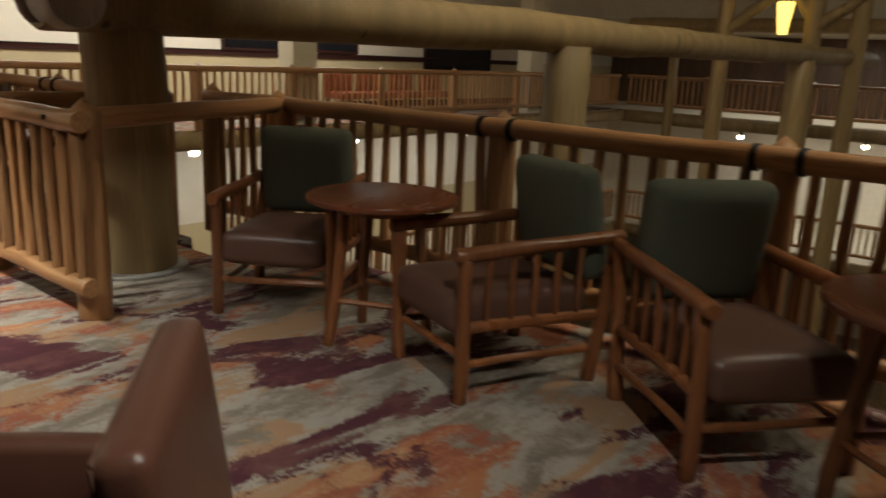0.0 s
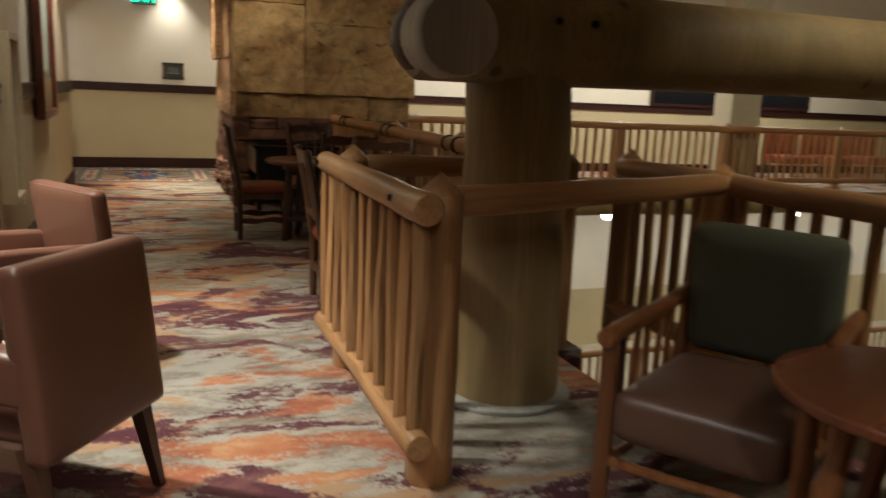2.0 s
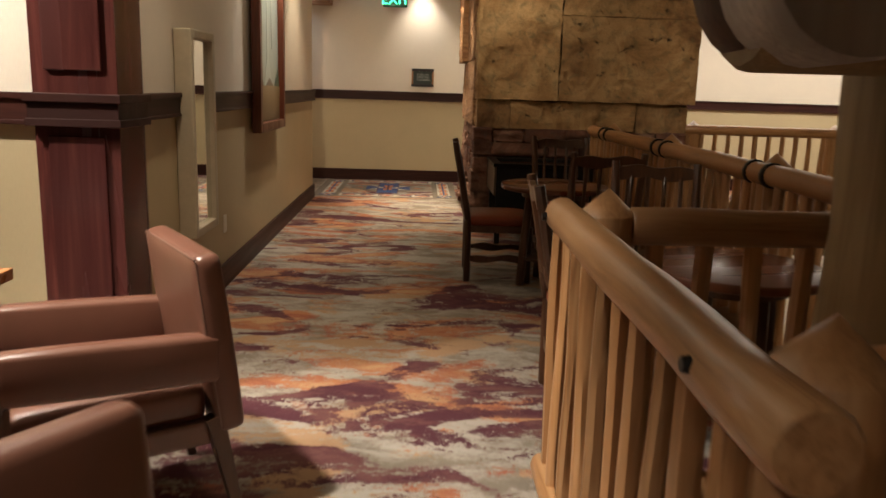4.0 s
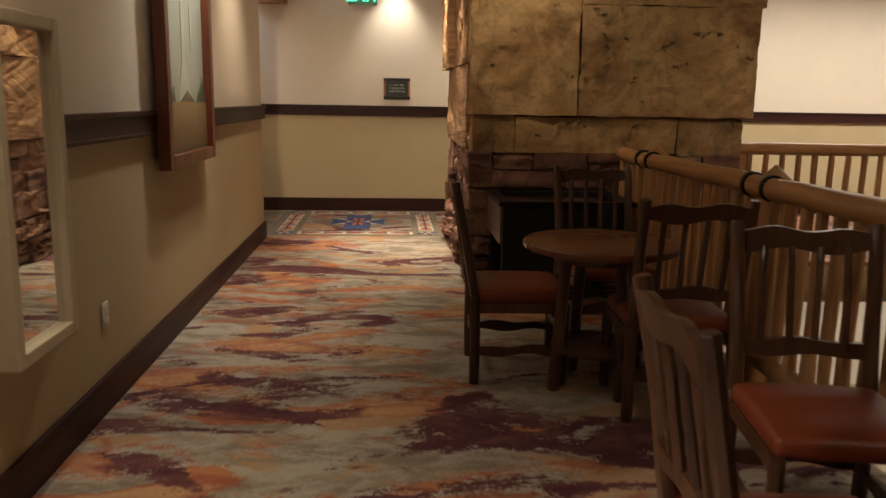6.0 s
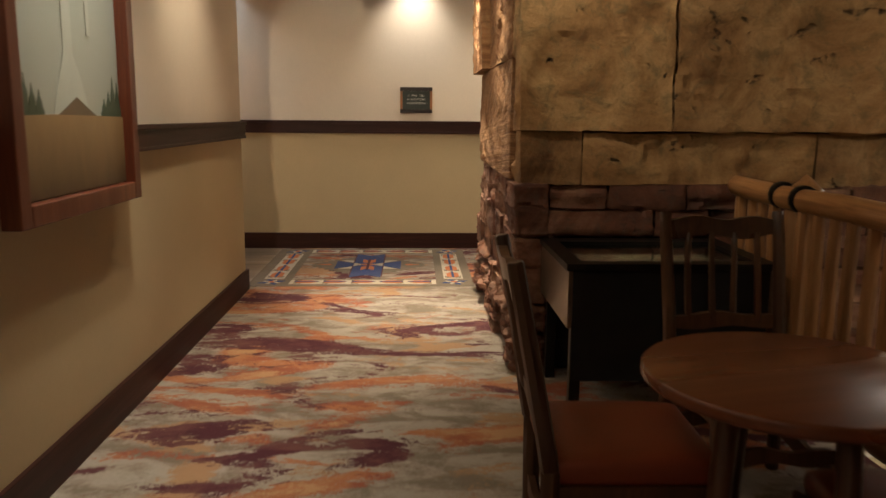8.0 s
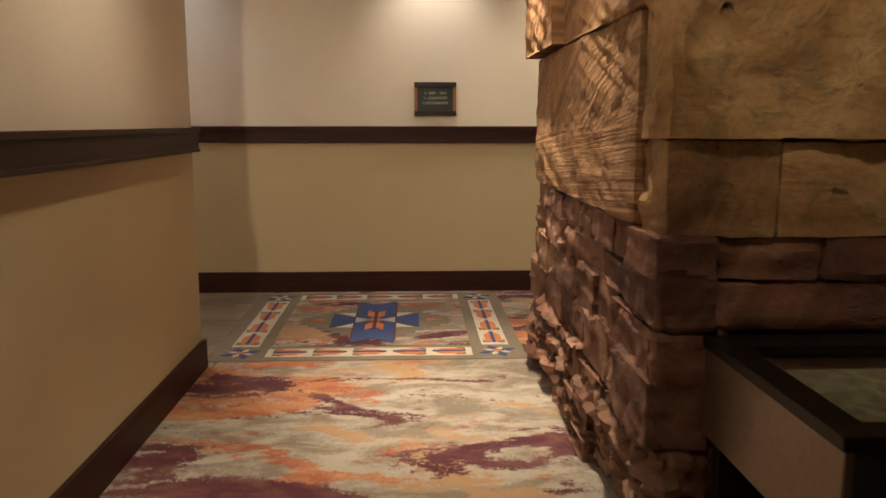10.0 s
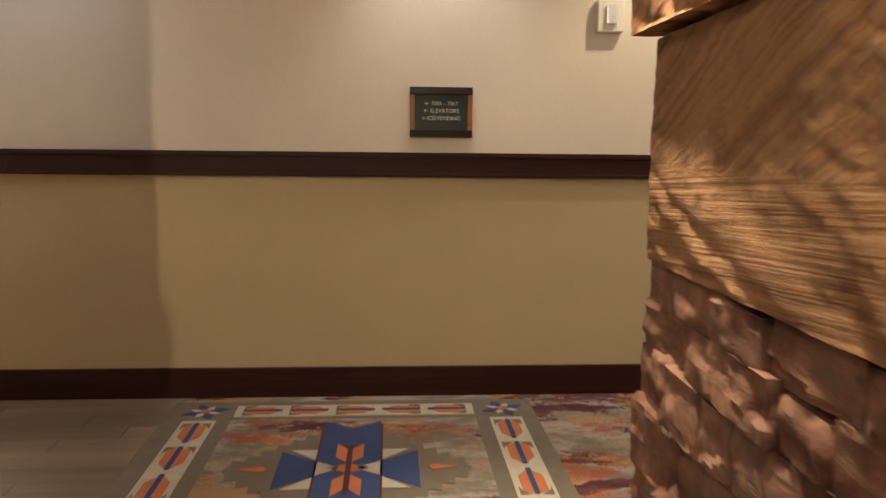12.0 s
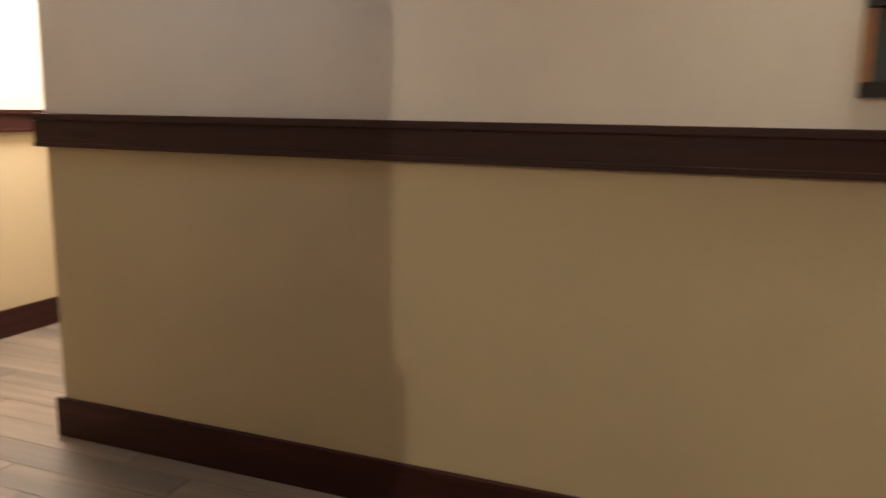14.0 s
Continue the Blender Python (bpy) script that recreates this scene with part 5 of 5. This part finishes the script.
slab("wall_far", [(-15, 29.0, -0.3, 25, 29.2, 2.45)], M_PANEL, "brown timber-panelled wall across the hall", "wall")
slab("wall_far_upper", [(-15, 28.0, 2.75, 25, 28.2, 9.0)], M_PLASTER, "pale plaster wall high across the hall", "wall")
slab("wall_far_lower", [(-15, 29.0, -7.2, 25, 29.2, -0.3)], M_PLASTER, "pale plaster wall of the storeys below across the hall", "wall")


def fascia(p, q, r, seed):
    ob = part("fascia_log", log((0, 0, 0), Vector(q) - Vector(p), r, r * 0.92, 14, 24, 0.05, 0.03, seed, 0.1), M_LOG_GREY, None, "", True)
    ob.location = p
    return tagged(ob, "weathered log along the edge of a hall balcony", "log", "balcony edge logs")


fascia((-11.5, 23.86, -0.18), (14.0, 23.86, -0.18), 0.19, 3.0)
fascia((-11.5, 23.86, -3.78), (14.0, 23.86, -3.78), 0.19, 5.0)
fascia((-11.5, 23.86, 2.58), (14.0, 23.86, 2.58), 0.20, 7.0)
fascia((-11.44, 5.0, -0.17), (-11.44, 23.6, -0.17), 0.16, 9.0)
fascia((-11.44, 5.0, -3.77), (-11.44, 23.6, -3.77), 0.17, 11.0)
wall("wall_lower", "x", -14.78, 4.7, 29, -7.2, -0.3, -0.2, "pale papered wall of the storeys below", -2.4)
wall("wall_hall_side", "x", 25.0, 4.7, 29, -7.2, 9.0, 0.2, "pale wall closing the hall")
wall("wall_under_west", "y", 4.05, -11.0, -4.98, -7.2, -0.31, -0.2, "pale wall under the walkway", -2.4)
wall("wall_under", "y", 4.4, -4.98, 25, -7.2, -0.31, -0.2, "pale wall under the walkway", -2.4)
wall("wall_hall_over", "y", 4.7, -15, 25, CEIL + 0.21, 9.0, -0.2, "pale wall above the walkway", 3.3)
wall("wall_hall_high", "x", -14.78, 4.7, 29, 4.2, 9.0, -0.25, "pale upper wall of the hall", 4.3)
slab("hall_ceiling", [(-15, 4.4, 9.0, 25.2, 29.2, 9.2)], M_PLASTER, "pale hall ceiling", "ceiling")
railing("log_railing", (-11.5, 24.0), (14.0, 24.0), [(-9, 24.05), (-6, 24.05), (-3, 24.05), (0, 24.05), (3, 24.05), (6, 24.05), (9, 24.05), (12, 24.05)], 150, RAILS + " across the hall", 41.0, straps=False)
railing("log_railing", (-11.5, 24.0), (14.0, 24.0), [(-9, 24.05), (-5, 24.05), (-1, 24.05), (3, 24.05), (7, 24.05)], 150, RAILS + " one storey below", 47.0, straps=False, z0=-3.6)
railing("log_railing", (-11.55, 5.0), (-11.55, 23.8), [(-11.6, 7), (-11.6, 10), (-11.6, 13), (-11.6, 16), (-11.6, 19), (-11.6, 22)], 120, RAILS + " one storey below", 53.0, straps=False, z0=-3.6)
for x, y in ((-11.9, 11.0), (-11.9, 19.0)):
    tagged(part("plaster_column", box(x - 0.22, y - 0.3, -7.2, x + 0.22, y + 0.3, 4.2, bevel=0.02), M_CREAMF), "pale square column on the balcony across the hall", "column", "pale columns")
for x, y in ((-9.9, 23.6), (-8.6, 23.6), (-2.9, 23.6), (0.4, 23.6)):
    column(x, y, -7.2, 2.5, 0.15, x + y, "peeled log post of the balconies across the hall")
for x, y in ((-7.15, 20.0), (-5.16, 20.0), (-4.27, 20.2), (-1.6, 20.0)):
    column(x, y, -7.2, 9.0, 0.19, x + y, "tall peeled log column rising through the hall")
for i, (p, q) in enumerate((((-7.15, 20.0, 2.2), (-5.3, 20.0, 3.7)), ((-5.16, 20.0, 2.5), (-6.3, 20.0, 4.0)), ((-5.16, 20.0, 2.3), (-3.6, 20.1, 3.5)), ((-4.27, 20.2, 3.3), (-1.6, 20.0, 2.6)))):
    tagged(part("log_brace", log(p, q, 0.14, 0.12, 14, 10, 0.06, 0.02, i * 3.0), M_LOG_GREY, None, "", True), "diagonal log brace between the tall hall columns", "brace", "log braces")
# dark windows and framed boards on the wall across the hall
for y0, y1, z0, z1 in ((11.35, 12.85, 1.38, 2.6), (14.0, 15.3, 1.4, 2.6), (18.0, 21.0, 1.0, 2.4)):
    w = empty("dark_window", pose(XE, (y0 + y1) / 2, (z0 + z1) / 2))
    h, k = (y1 - y0) / 2, (z1 - z0) / 2
    part("pane", box(0.032, -h, -k, 0.04, h, k), plain("night_glass", (0.008, 0.008, 0.01), 0.12, 0, 0.1, 10, 0), w)
    bm = bmesh.new()
    for b in ((-h - 0.06, -k - 0.06, -h, k + 0.06), (h, -k - 0.06, h + 0.06, k + 0.06), (-h, -k - 0.06, h, -k), (-h, k, h, k + 0.06)):
        add_box(bm, 0.0, b[0], b[1], 0.06, b[2], b[3])
    part("window_frame", bm, M_CHERRY, w)
    tagged(w, "dark window in a cherry frame across the hall", "window", "dark windows")
# lamps of the far balconies
M_GLOBE = emissive("lamp_glow", (1.0, 0.85, 0.62), 14.0)
for x, y, z in ((-7.9, 24.3, -0.55), (-6.4, 24.6, 2.24), (-4.6, 24.4, -0.5), (-2.2, 24.4, 2.24), (-3.0, 24.4, -0.5), (-12.4, 17.0, -0.5), (-12.4, 9.0, -0.5), (-12.4, 13.0, -0.5), (-9.5, 24.4, -4.2), (-5.5, 24.4, -4.2), (-12.2, 7.5, -4.1), (-12.2, 12.0, -4.1)):
    lamp = empty("ceiling_globe", pose(x, y, z))
    bm = bmesh.new()
    bmesh.ops.create_uvsphere(bm, u_segments=14, v_segments=8, radius=0.09)
    for v in bm.verts:
        v.co.z *= 0.7
    part("globe", bm, M_GLOBE, lamp, "glowing glass globe", True)
    part("collar", add_disc(bmesh.new(), 0, 0, 0.05, 0.22, 0.045, 16, 0.0), M_BLACK, lamp)
    tagged(lamp, "small glowing ceiling lamp of a balcony", "lamp", "balcony lamps")
# lit yellow pennant lantern high in the hall
lan = empty("hanging_lantern", pose(-5.69, 19.6, 2.52))
part("shade", log((0, 0, -0.35), (0, 0, 0.35), 0.10, 0.2, 8, 2, 0.02, 0, 1, 0.1), emissive("amber_glass", (1.0, 0.62, 0.12), 1.6), lan, "amber glass shade")
part("rod", log((0, 0, 0.35), (0, 0, 6.49), 0.012, 0.012, 6, 1, 0), M_BLACK, lan)
tagged(lan, "amber lantern hanging in the hall", "lantern")
# red-lit seats on the balcony across the hall
for y in (13.6, 14.6, 15.7, 16.9):
    b = empty("low_bench", pose(-13.3, y, 0))
    part("seat", moved(cushion(0.6, 0.8, 0.14, 0.03, 0.02), pose(0, 0, 0.42)), M_ORANGE, b, "", True)
    part("backrest", moved(cushion(0.12, 0.8, 0.5, 0.03, 0.01), pose(-0.28, 0, 0.65)), M_ORANGE, b, "", True)
    for sx in (-0.25, 0.25):
        for sy in (-0.35, 0.35):
            part("leg", box(sx - 0.02, sy - 0.02, 0, sx + 0.02, sy + 0.02, 0.36), M_DARKOAK, b)
    tagged(b, "rust-red upholstered seat on the balcony across the hall", "seat", "balcony seats")
